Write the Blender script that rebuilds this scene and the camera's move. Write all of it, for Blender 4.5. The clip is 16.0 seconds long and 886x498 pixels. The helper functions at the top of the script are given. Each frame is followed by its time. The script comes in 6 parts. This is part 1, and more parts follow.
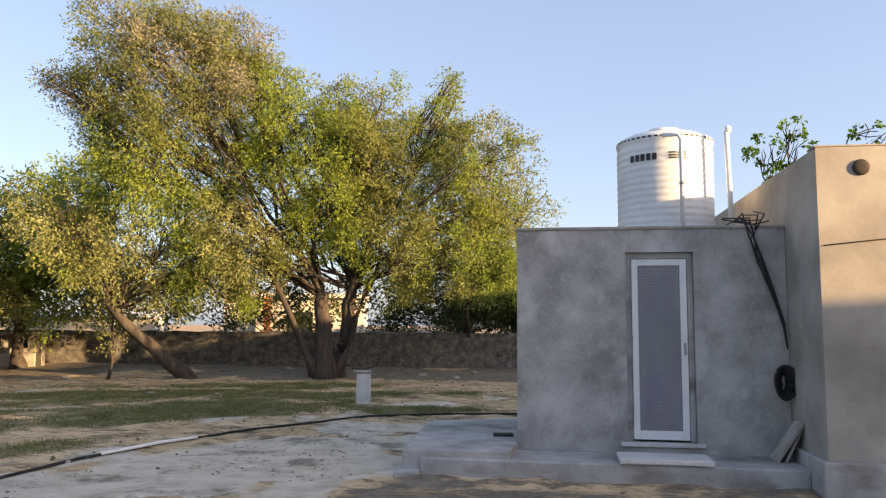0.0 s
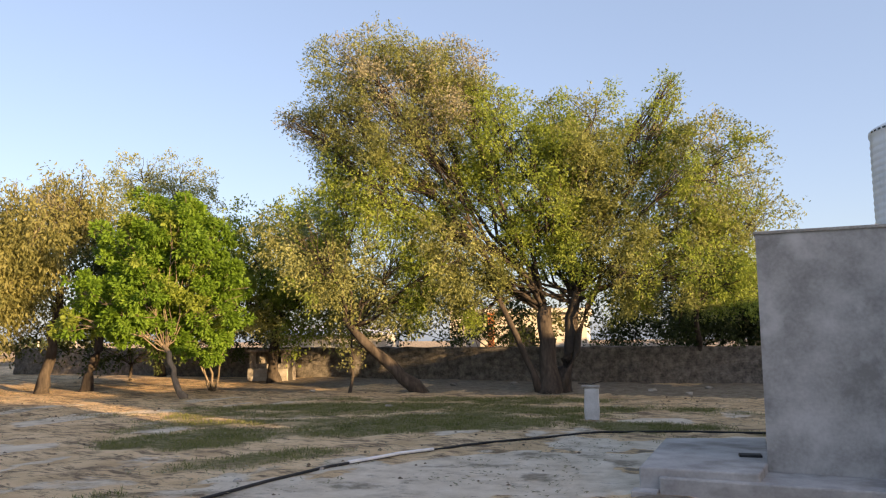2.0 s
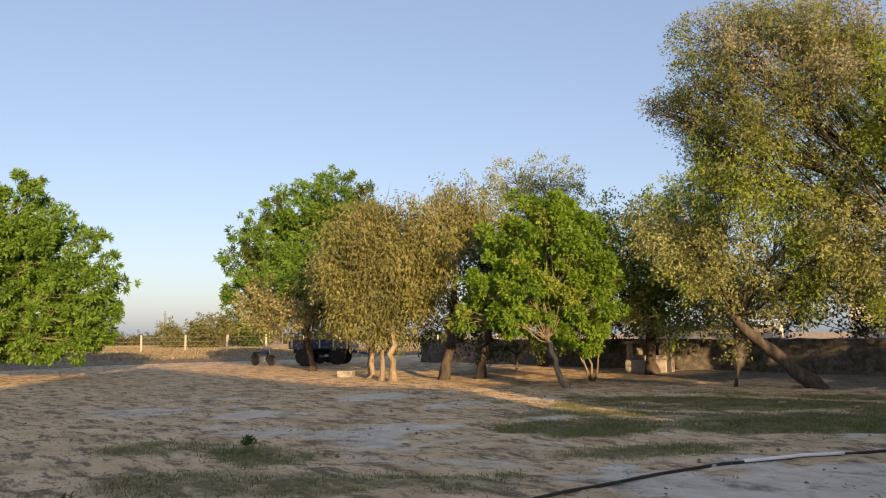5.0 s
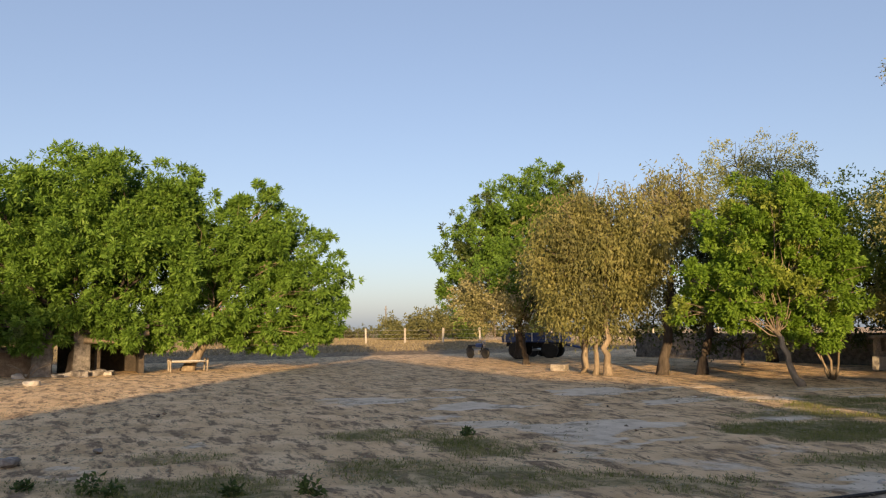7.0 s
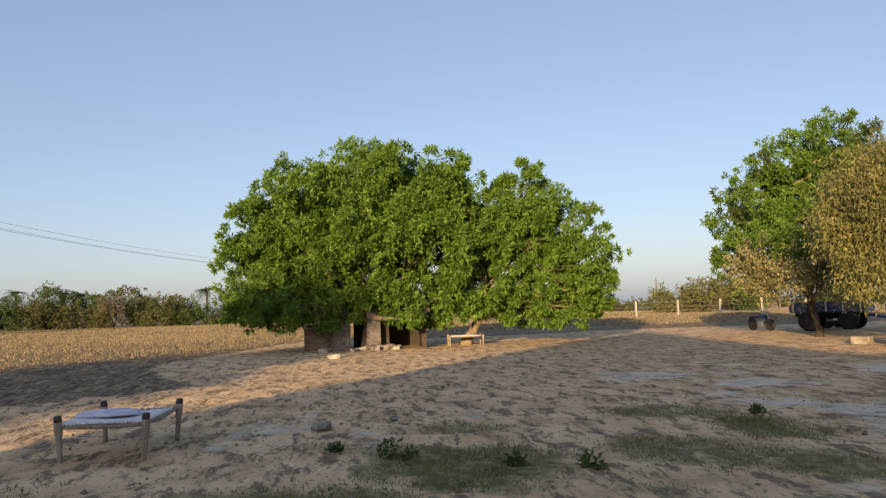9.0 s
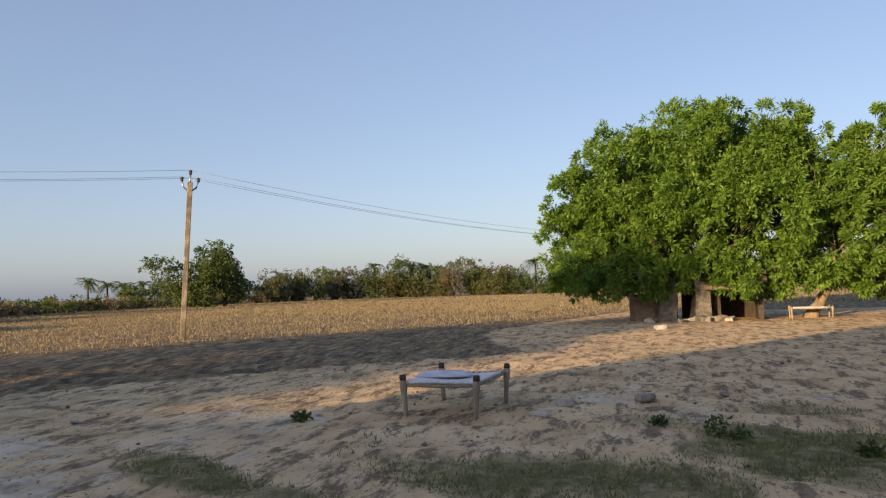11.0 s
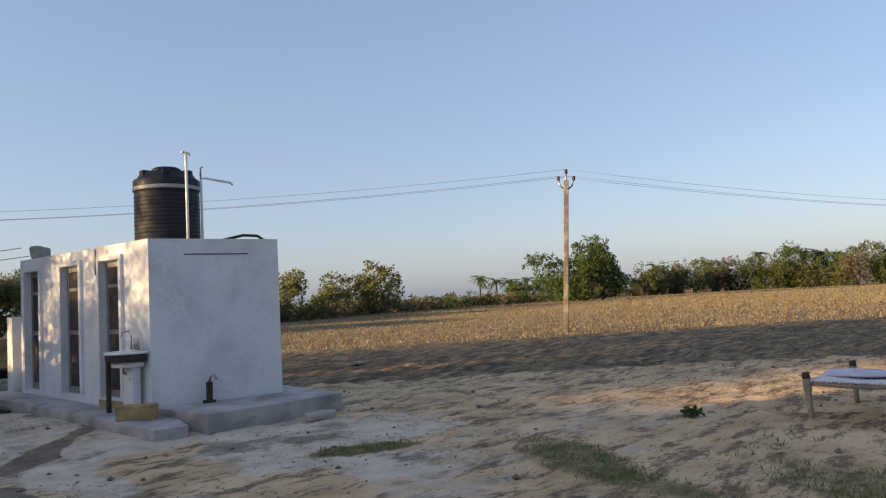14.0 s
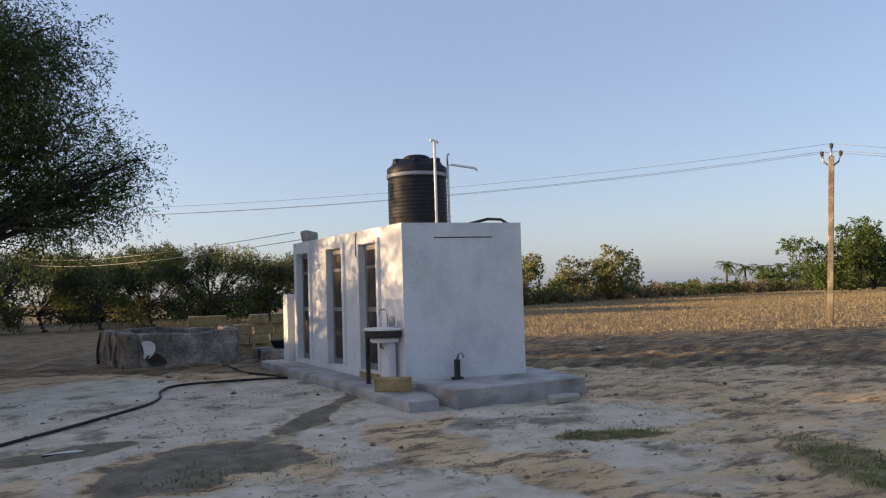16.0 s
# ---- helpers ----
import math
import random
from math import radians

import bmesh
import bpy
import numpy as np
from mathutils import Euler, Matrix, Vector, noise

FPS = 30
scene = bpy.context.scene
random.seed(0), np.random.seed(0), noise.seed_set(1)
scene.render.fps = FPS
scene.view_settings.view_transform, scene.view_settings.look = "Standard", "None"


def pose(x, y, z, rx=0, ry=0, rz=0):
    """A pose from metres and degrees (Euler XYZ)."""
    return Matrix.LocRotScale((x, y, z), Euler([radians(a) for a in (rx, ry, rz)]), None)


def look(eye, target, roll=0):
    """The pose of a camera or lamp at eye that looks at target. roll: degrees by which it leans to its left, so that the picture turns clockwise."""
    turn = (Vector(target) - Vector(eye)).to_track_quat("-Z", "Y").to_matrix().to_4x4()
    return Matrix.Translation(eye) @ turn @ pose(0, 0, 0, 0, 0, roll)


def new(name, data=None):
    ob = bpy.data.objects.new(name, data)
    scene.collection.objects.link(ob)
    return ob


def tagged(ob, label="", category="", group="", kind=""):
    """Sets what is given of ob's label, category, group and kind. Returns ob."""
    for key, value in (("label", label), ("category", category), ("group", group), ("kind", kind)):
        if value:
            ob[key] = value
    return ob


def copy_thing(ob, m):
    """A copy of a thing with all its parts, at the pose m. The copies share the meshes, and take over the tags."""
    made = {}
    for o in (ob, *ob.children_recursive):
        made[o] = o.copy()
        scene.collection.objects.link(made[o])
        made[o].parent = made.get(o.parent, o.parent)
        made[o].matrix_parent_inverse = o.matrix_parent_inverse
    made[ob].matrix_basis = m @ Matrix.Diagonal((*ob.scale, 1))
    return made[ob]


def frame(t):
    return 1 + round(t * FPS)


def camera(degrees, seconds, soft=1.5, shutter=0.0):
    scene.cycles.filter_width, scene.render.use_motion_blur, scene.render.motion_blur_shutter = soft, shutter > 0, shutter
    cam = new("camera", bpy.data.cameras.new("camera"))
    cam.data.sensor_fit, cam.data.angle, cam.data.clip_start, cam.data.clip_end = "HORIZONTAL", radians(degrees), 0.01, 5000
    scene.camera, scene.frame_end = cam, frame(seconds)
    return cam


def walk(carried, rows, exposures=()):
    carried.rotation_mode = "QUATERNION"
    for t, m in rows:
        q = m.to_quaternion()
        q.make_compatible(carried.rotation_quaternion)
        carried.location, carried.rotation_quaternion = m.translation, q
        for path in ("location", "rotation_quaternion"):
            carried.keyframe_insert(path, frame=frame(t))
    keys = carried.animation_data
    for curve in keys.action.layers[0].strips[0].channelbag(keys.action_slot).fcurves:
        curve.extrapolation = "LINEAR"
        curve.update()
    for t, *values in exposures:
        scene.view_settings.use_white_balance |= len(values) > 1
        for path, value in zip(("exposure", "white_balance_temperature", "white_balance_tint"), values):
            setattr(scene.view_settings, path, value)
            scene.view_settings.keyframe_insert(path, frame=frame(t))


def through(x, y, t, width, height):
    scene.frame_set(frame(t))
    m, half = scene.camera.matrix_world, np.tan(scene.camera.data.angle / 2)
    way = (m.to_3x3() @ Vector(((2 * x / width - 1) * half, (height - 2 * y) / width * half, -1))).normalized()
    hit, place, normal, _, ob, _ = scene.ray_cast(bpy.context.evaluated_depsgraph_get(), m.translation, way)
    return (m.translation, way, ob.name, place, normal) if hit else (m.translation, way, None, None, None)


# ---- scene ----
cam = camera(60.36, 16.0, 1.2)
ROWS = [
    (0.0, pose(0.000, 0.000, 1.600, 95.72, -0.34, 0.00)),
    (0.5, pose(-0.021, 0.023, 1.599, 96.09, 0.07, 4.48)),
    (1.0, pose(-0.038, 0.034, 1.599, 96.15, 0.21, 8.30)),
    (1.5, pose(-0.061, 0.039, 1.605, 96.40, 0.34, 12.32)),
    (2.0, pose(-0.085, 0.038, 1.596, 96.81, 0.41, 16.41)),
    (2.5, pose(-0.100, 0.013, 1.603, 96.99, 0.28, 20.57)),
    (3.0, pose(-0.129, 0.004, 1.600, 96.86, 0.29, 25.94)),
    (3.5, pose(-0.155, 0.018, 1.596, 96.72, 0.44, 31.12)),
    (4.0, pose(-0.165, 0.023, 1.595, 96.71, 0.70, 35.36)),
    (6.5, pose(-0.256, 0.071, 1.598, 95.95, 0.30, 55.89)),
    (7.0, pose(-0.278, 0.062, 1.601, 96.08, 0.56, 59.49)),
    (7.5, pose(-0.300, 0.048, 1.596, 96.02, 0.91, 63.72)),
    (8.0, pose(-0.324, 0.036, 1.599, 95.50, 1.22, 68.93)),
    (8.2, pose(-0.329, 0.034, 1.618, 95.24, 1.51, 70.98)),
    (10.3, pose(-0.408, 0.075, 1.586, 93.00, 1.27, 94.55)),
    (10.5, pose(-0.421, 0.094, 1.600, 92.69, 1.44, 97.09)),
    (11.0, pose(-0.449, 0.123, 1.603, 92.99, 1.74, 103.54)),
    (11.5, pose(-0.462, 0.116, 1.601, 93.45, 2.47, 109.61)),
    (12.0, pose(-0.456, 0.112, 1.594, 93.69, 2.97, 114.87)),
    (12.5, pose(-0.434, 0.103, 1.601, 93.80, 3.13, 119.16)),
    (13.0, pose(-0.439, 0.092, 1.602, 94.04, 3.08, 123.47)),
    (13.5, pose(-0.428, 0.075, 1.602, 93.89, 2.88, 127.33)),
    (14.0, pose(-0.417, 0.050, 1.600, 93.62, 2.84, 131.29)),
    (14.5, pose(-0.407, 0.027, 1.599, 93.77, 2.83, 135.43)),
    (15.0, pose(-0.393, 0.011, 1.597, 93.75, 2.47, 139.60)),
    (15.5, pose(-0.371, -0.018, 1.594, 93.47, 1.95, 144.19)),
    (16.0, pose(-0.366, -0.042, 1.586, 93.17, 1.81, 148.88)),
]
walk(cam, ROWS, [(0.0, 1.52, 8000, 24), (4.0, 1.12, 7800, 23), (8.0, 0.84, 7550, 22), (12.0, 0.86, 7350, 22), (16.0, 1.04, 7500, 23)])

# ---------------------------------------------------------------- light
SUN_UP = 8.5                     # degrees over the horizon
SUN_TURN = 118.0                  # clockwise from +y
world = bpy.data.worlds.new("sky")
scene.world = world
world.use_nodes = True
wn = world.node_tree.nodes
sky = wn.new("ShaderNodeTexSky")
sky.sky_type = "NISHITA"
sky.sun_disc = False
sky.sun_elevation = radians(SUN_UP + 9)
sky.sun_rotation = radians(SUN_TURN)
sky.air_density, sky.dust_density, sky.ozone_density = 1.0, 1.5, 2.8
wn["Background"].inputs["Strength"].default_value = 0.122
haze = wn.new("ShaderNodeMix")            # thin even dust haze over the clear sky
haze.data_type = "RGBA"
haze.inputs["Factor"].default_value = 0.46
haze.inputs["B"].default_value = (1.20, 1.90, 2.92, 1)
world.node_tree.links.new(sky.outputs[0], haze.inputs["A"])
world.node_tree.links.new(haze.outputs["Result"], wn["Background"].inputs["Color"])
sun_data = bpy.data.lights.new("sun", "SUN")
sun_data.energy, sun_data.angle, sun_data.color = 5.0, radians(0.6), (1.0, 0.77, 0.42)
sun = new("sun", sun_data)
az, el = radians(SUN_TURN), radians(SUN_UP)
sun.matrix_world = look((60 * math.sin(az) * math.cos(el), 60 * math.cos(az) * math.cos(el), 60 * math.sin(el)), (0, 0, 0))

# ---------------------------------------------------------------- materials


def material(name, colours, scale=3.0, fine=40.0, rough=0.85, bump=0.3, metal=0.0, stretch=(1, 1, 1), stains=None, spec=0.3, grain=0.35):
    """A surface with two scales of colour change and a fine relief. colours: dark, middle, light."""
    m = bpy.data.materials.new(name)
    m.use_nodes = True
    nt = m.node_tree
    b = nt.nodes["Principled BSDF"]
    geo = nt.nodes.new("ShaderNodeNewGeometry")
    mp = nt.nodes.new("ShaderNodeMapping")
    mp.inputs["Scale"].default_value = stretch
    nt.links.new(geo.outputs["Position"], mp.inputs["Vector"])
    n1 = nt.nodes.new("ShaderNodeTexNoise")
    n1.inputs["Scale"].default_value, n1.inputs["Detail"].default_value = scale, 5
    n2 = nt.nodes.new("ShaderNodeTexNoise")
    n2.inputs["Scale"].default_value, n2.inputs["Detail"].default_value = fine, 3
    for n in (n1, n2):
        nt.links.new(mp.outputs[0], n.inputs["Vector"])
    mix = nt.nodes.new("ShaderNodeMath")
    mix.operation = "MULTIPLY_ADD"
    mix.inputs[1].default_value = grain
    nt.links.new(n2.outputs["Fac"], mix.inputs[0])
    half = nt.nodes.new("ShaderNodeMath")
    half.operation = "MULTIPLY"
    half.inputs[1].default_value = 1 - grain
    nt.links.new(n1.outputs["Fac"], half.inputs[0])
    nt.links.new(half.outputs[0], mix.inputs[2])
    ramp = nt.nodes.new("ShaderNodeValToRGB")
    e = ramp.color_ramp.elements
    e[0].position, e[0].color = 0.34, (*colours[0], 1)
    e[1].position, e[1].color = 0.66, (*colours[2], 1)
    k = e.new(0.5)
    k.color = (*colours[1], 1)
    nt.links.new(mix.outputs[0], ramp.inputs["Fac"])
    out = ramp.outputs["Color"]
    if stains:
        colour, s_scale, lo, hi, s_stretch = stains
        mp2 = nt.nodes.new("ShaderNodeMapping")
        mp2.inputs["Scale"].default_value = s_stretch
        nt.links.new(geo.outputs["Position"], mp2.inputs["Vector"])
        n3 = nt.nodes.new("ShaderNodeTexNoise")
        n3.inputs["Scale"].default_value, n3.inputs["Detail"].default_value = s_scale, 6
        nt.links.new(mp2.outputs[0], n3.inputs["Vector"])
        r3 = nt.nodes.new("ShaderNodeMapRange")
        r3.inputs["From Min"].default_value, r3.inputs["From Max"].default_value = lo, hi
        nt.links.new(n3.outputs["Fac"], r3.inputs["Value"])
        mc = nt.nodes.new("ShaderNodeMix")
        mc.data_type = "RGBA"
        nt.links.new(r3.outputs[0], mc.inputs["Factor"])
        nt.links.new(out, mc.inputs["A"])
        mc.inputs["B"].default_value = (*colour, 1)
        out = mc.outputs["Result"]
    nt.links.new(out, b.inputs["Base Color"])
    b.inputs["Roughness"].default_value, b.inputs["Metallic"].default_value = rough, metal
    b.inputs["Specular IOR Level"].default_value = spec
    if bump:
        bp = nt.nodes.new("ShaderNodeBump")
        bp.inputs["Strength"].default_value, bp.inputs["Distance"].default_value = bump, 0.02
        nt.links.new(mix.outputs[0], bp.inputs["Height"])
        nt.links.new(bp.outputs[0], b.inputs["Normal"])
    return m


def leaf_material(name, dark, mid, light, through=0.35):
    """Leaves that differ one by one and let some light through."""
    m = bpy.data.materials.new(name)
    m.use_nodes = True
    nt = m.node_tree
    b = nt.nodes["Principled BSDF"]
    geo = nt.nodes.new("ShaderNodeNewGeometry")
    noise_n = nt.nodes.new("ShaderNodeTexNoise")
    noise_n.inputs["Scale"].default_value = 1.3
    nt.links.new(geo.outputs["Position"], noise_n.inputs["Vector"])
    add = nt.nodes.new("ShaderNodeMath")
    add.operation = "MULTIPLY_ADD"
    add.inputs[1].default_value = 0.38
    nt.links.new(geo.outputs["Random Per Island"], add.inputs[0])
    sub = nt.nodes.new("ShaderNodeMath")
    sub.operation = "MULTIPLY_ADD"
    sub.inputs[1].default_value, sub.inputs[2].default_value = 1.0, -0.20
    nt.links.new(noise_n.outputs["Fac"], sub.inputs[0])
    nt.links.new(sub.outputs[0], add.inputs[2])
    ramp = nt.nodes.new("ShaderNodeValToRGB")
    e = ramp.color_ramp.elements
    e[0].position, e[0].color = 0.15, (*dark, 1)
    e[1].position, e[1].color = 0.85, (*light, 1)
    k = e.new(0.5)
    k.color = (*mid, 1)
    nt.links.new(add.outputs[0], ramp.inputs["Fac"])
    nt.links.new(ramp.outputs[0], b.inputs["Base Color"])
    b.inputs["Roughness"].default_value = 0.6
    b.inputs["Specular IOR Level"].default_value = 0.25
    tr = nt.nodes.new("ShaderNodeBsdfTranslucent")
    nt.links.new(ramp.outputs[0], tr.inputs["Color"])
    ms = nt.nodes.new("ShaderNodeMixShader")
    ms.inputs["Fac"].default_value = through
    nt.links.new(b.outputs[0], ms.inputs[1])
    nt.links.new(tr.outputs[0], ms.inputs[2])
    nt.links.new(ms.outputs[0], nt.nodes["Material Output"].inputs["Surface"])
    return m


PLASTER = material("grey_cement_plaster", ((0.25, 0.24, 0.225), (0.39, 0.375, 0.355), (0.52, 0.50, 0.475)), 2.1, 26, 0.9, 0.25, grain=0.22,
                   stains=((0.60, 0.585, 0.56), 3.5, 0.57, 0.85, (1, 1, 0.8)))
RENDER_WALL = material("brown_cement_plaster", ((0.25, 0.23, 0.20), (0.345, 0.315, 0.275), (0.43, 0.40, 0.35)), 1.4, 22, 0.9, 0.2, grain=0.12,
                       stains=((0.20, 0.18, 0.15), 1.3, 0.55, 0.8, (0.6, 0.6, 1.6)))
CONCRETE = material("worn_concrete", ((0.27, 0.255, 0.245), (0.39, 0.375, 0.36), (0.50, 0.48, 0.46)), 2.2, 30, 0.85, 0.2, grain=0.2,
                    stains=((0.20, 0.185, 0.165), 1.6, 0.52, 0.72, (1, 1, 2.5)))
OLD_CONCRETE = material("stained_old_concrete", ((0.09, 0.08, 0.07), (0.22, 0.195, 0.17), (0.44, 0.41, 0.37)), 2.4, 20, 0.92, 0.6,
                        stains=((0.05, 0.045, 0.04), 1.8, 0.53, 0.60, (1, 1, 0.7)))
LIMEWASH = material("limewash", ((0.62, 0.62, 0.62), (0.74, 0.74, 0.735), (0.80, 0.80, 0.79)), 1.5, 22, 0.85, 0.2,
                    stains=((0.60, 0.605, 0.615), 2.2, 0.5, 0.75, (1, 1, 0.8)))
STONE_WALL = material("rough_rubble", ((0.07, 0.062, 0.055), (0.155, 0.14, 0.125), (0.26, 0.235, 0.21)), 5.0, 16, 0.95, 1.0)
BRICK_YELLOW = material("yellow_sandstone", ((0.24, 0.17, 0.08), (0.37, 0.27, 0.13), (0.48, 0.37, 0.20)), 6, 50, 0.9, 0.4)
STONE_PALE = material("pale_stone", ((0.26, 0.235, 0.205), (0.35, 0.32, 0.28), (0.44, 0.41, 0.37)), 5, 40, 0.9, 0.4)
SLAB_PALE = material("pale_grey_slab", ((0.46, 0.45, 0.43), (0.58, 0.57, 0.55), (0.68, 0.67, 0.65)), 4, 40, 0.85, 0.3)
BARK = material("brown_bark", ((0.028, 0.022, 0.018), (0.055, 0.044, 0.036), (0.095, 0.076, 0.062)), 5, 22, 0.95, 1.0, stretch=(1, 1, 0.25))
BARK_PALE = material("pale_bark", ((0.11, 0.085, 0.06), (0.19, 0.15, 0.11), (0.29, 0.235, 0.175)), 5, 22, 0.95, 0.8, stretch=(1, 1, 0.25))
WOOD = material("grey_weathered_wood", ((0.16, 0.13, 0.10), (0.27, 0.23, 0.18), (0.38, 0.33, 0.27)), 8, 60, 0.85, 0.4, stretch=(1, 1, 0.2))
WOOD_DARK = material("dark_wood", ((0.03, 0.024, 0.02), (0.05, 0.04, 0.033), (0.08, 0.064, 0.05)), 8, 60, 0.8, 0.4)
WEBBING = material("woven_cotton_tape", ((0.50, 0.50, 0.52), (0.62, 0.62, 0.64), (0.72, 0.72, 0.74)), 12, 90, 0.9, 0.4)
PILLOW = material("lilac_cotton", ((0.42, 0.42, 0.52), (0.52, 0.52, 0.62), (0.62, 0.62, 0.70)), 6, 60, 0.9, 0.3)
WHITE_PLASTIC = material("white_plastic", ((0.70, 0.70, 0.68), (0.78, 0.78, 0.76), (0.82, 0.82, 0.80)), 2, 20, 0.4, 0.05, spec=0.5)
TANK_WHITE = material("white_tank_plastic", ((0.62, 0.64, 0.64), (0.72, 0.73, 0.73), (0.78, 0.79, 0.78)), 1.6, 20, 0.42, 0.05, spec=0.5,
                      stains=((0.50, 0.48, 0.44), 3.0, 0.58, 0.8, (1, 1, 0.3)))
TANK_BLACK = material("black_tank_plastic", ((0.007, 0.008, 0.012), (0.010, 0.012, 0.018), (0.016, 0.018, 0.026)), 2, 20, 0.5, 0.05, spec=0.3,
                      stains=((0.03, 0.03, 0.033), 3.0, 0.6, 0.85, (1, 1, 0.4)))
PRINT_BLACK = material("black_print", ((0.03, 0.03, 0.035), (0.04, 0.04, 0.045), (0.05, 0.05, 0.055)), 4, 30, 0.6, 0)
GREY_BAND = material("grey_band", ((0.25, 0.26, 0.27), (0.32, 0.33, 0.34), (0.40, 0.41, 0.42)), 4, 30, 0.5, 0.1)
BLACK_RUBBER = material("black_rubber", ((0.014, 0.014, 0.014), (0.02, 0.02, 0.02), (0.035, 0.034, 0.033)), 5, 40, 0.6, 0.2)
METAL = material("dull_steel", ((0.25, 0.25, 0.25), (0.34, 0.34, 0.34), (0.45, 0.45, 0.44)), 6, 40, 0.4, 0.1, metal=0.8)
WHITE_PAINT = material("white_painted_metal", ((0.66, 0.66, 0.66), (0.75, 0.75, 0.75), (0.80, 0.80, 0.80)), 3, 30, 0.45, 0.05, spec=0.5)
BLUE_PAINT = material("faded_blue_paint", ((0.02, 0.045, 0.14), (0.03, 0.07, 0.22), (0.06, 0.11, 0.28)), 4, 30, 0.5, 0.1, spec=0.5)
ORANGE_PAINT = material("orange_paint", ((0.42, 0.14, 0.05), (0.52, 0.19, 0.07), (0.58, 0.24, 0.10)), 3, 30, 0.8, 0.1)
CREAM_WALL = material("cream_painted_wall", ((0.48, 0.44, 0.37), (0.56, 0.52, 0.45), (0.64, 0.60, 0.53)), 2, 24, 0.85, 0.15)
WHITE_SHEET = material("white_roof_sheet", ((0.66, 0.66, 0.66), (0.75, 0.75, 0.75), (0.8, 0.8, 0.8)), 2, 24, 0.6, 0.1)
DARK_GLASS = material("dark_window", ((0.02, 0.022, 0.025), (0.03, 0.032, 0.035), (0.04, 0.042, 0.045)), 3, 20, 0.15, 0, spec=0.6)
DOOR_PANEL_GREY = material("dark_door_panel", ((0.03, 0.026, 0.023), (0.055, 0.046, 0.04), (0.085, 0.07, 0.06)), 3, 30, 0.5, 0.1)
DIRT_PILE = material("dark_soil", ((0.10, 0.072, 0.052), (0.17, 0.125, 0.09), (0.26, 0.195, 0.14)), 4, 25, 1.0, 0.8)
POLE_CEMENT = material("cement_pole", ((0.09, 0.075, 0.062), (0.16, 0.135, 0.11), (0.32, 0.28, 0.235)), 2.2, 20, 0.9, 0.3)

LEAF_TAMARIND = leaf_material("tamarind_leaves", (0.11, 0.13, 0.042), (0.215, 0.24, 0.08), (0.33, 0.35, 0.135), 0.5)
LEAF_TAMARIND_FRESH = leaf_material("fresh_tamarind_leaves", (0.12, 0.17, 0.034), (0.235, 0.31, 0.058), (0.32, 0.39, 0.09), 0.5)
LEAF_DRY = leaf_material("dry_brown_leaves", (0.16, 0.155, 0.09), (0.27, 0.25, 0.16), (0.39, 0.36, 0.25), 0.4)
LEAF_SILVER = leaf_material("grey_olive_leaves", (0.15, 0.17, 0.062), (0.29, 0.31, 0.12), (0.40, 0.41, 0.18), 0.5)
LEAF_GREEN = leaf_material("bright_green_leaves", (0.07, 0.13, 0.016), (0.13, 0.245, 0.028), (0.20, 0.32, 0.05), 0.45)
LEAF_OLIVE = leaf_material("olive_leaves", (0.085, 0.095, 0.036), (0.175, 0.18, 0.075), (0.27, 0.265, 0.12), 0.5)
LEAF_YELLOW = leaf_material("yellowing_drooping_leaves", (0.12, 0.13, 0.042), (0.23, 0.23, 0.085), (0.36, 0.335, 0.14), 0.5)
LEAF_DARK = leaf_material("dark_green_leaves", (0.035, 0.06, 0.018), (0.075, 0.115, 0.035), (0.135, 0.185, 0.055), 0.4)
LEAF_CREAM = leaf_material("pale_flowering_leaves", (0.11, 0.12, 0.045), (0.23, 0.22, 0.10), (0.42, 0.38, 0.22), 0.35)
LEAF_NEEM = leaf_material("neem_leaves", (0.048, 0.10, 0.016), (0.115, 0.225, 0.034), (0.21, 0.34, 0.07), 0.45)
# darker green with the shade put into the leaf colour
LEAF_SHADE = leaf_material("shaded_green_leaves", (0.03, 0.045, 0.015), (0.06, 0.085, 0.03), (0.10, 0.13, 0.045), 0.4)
LEAF_SCRUB = leaf_material("scrub_leaves", (0.05, 0.055, 0.02), (0.10, 0.11, 0.04), (0.17, 0.17, 0.07))
LEAF_SCRUB_BROWN = leaf_material("dry_scrub", (0.09, 0.077, 0.046), (0.155, 0.13, 0.078), (0.22, 0.185, 0.115))
GRASS = leaf_material("short_grass", (0.09, 0.11, 0.03), (0.165, 0.18, 0.055), (0.27, 0.255, 0.11), 0.4)
STRAW = leaf_material("straw_stubble", (0.15, 0.12, 0.07), (0.26, 0.21, 0.125), (0.37, 0.305, 0.195))

# ---------------------------------------------------------------- mesh helpers


def mesh_of(name, verts, faces, mat=None, smooth=False):
    me = bpy.data.meshes.new(name)
    me.from_pydata([tuple(v) for v in verts], [], [tuple(f) for f in faces])
    me.update()
    if mat:
        me.materials.append(mat)
    if smooth:
        me.polygons.foreach_set("use_smooth", [True] * len(me.polygons))
    return me


def part(name, bm, mat, parent, label="", smooth=False):
    """A bmesh or mesh as one object under parent."""
    if isinstance(bm, bmesh.types.BMesh):
        me = bpy.data.meshes.new(name)
        bm.to_mesh(me)
        bm.free()
    else:
        me = bm
    if not me.materials:
        me.materials.append(mat)
    if smooth:
        me.polygons.foreach_set("use_smooth", [True] * len(me.polygons))
    ob = new(name, me)
    ob.parent = parent
    if label:
        tagged(ob, label)
    return ob


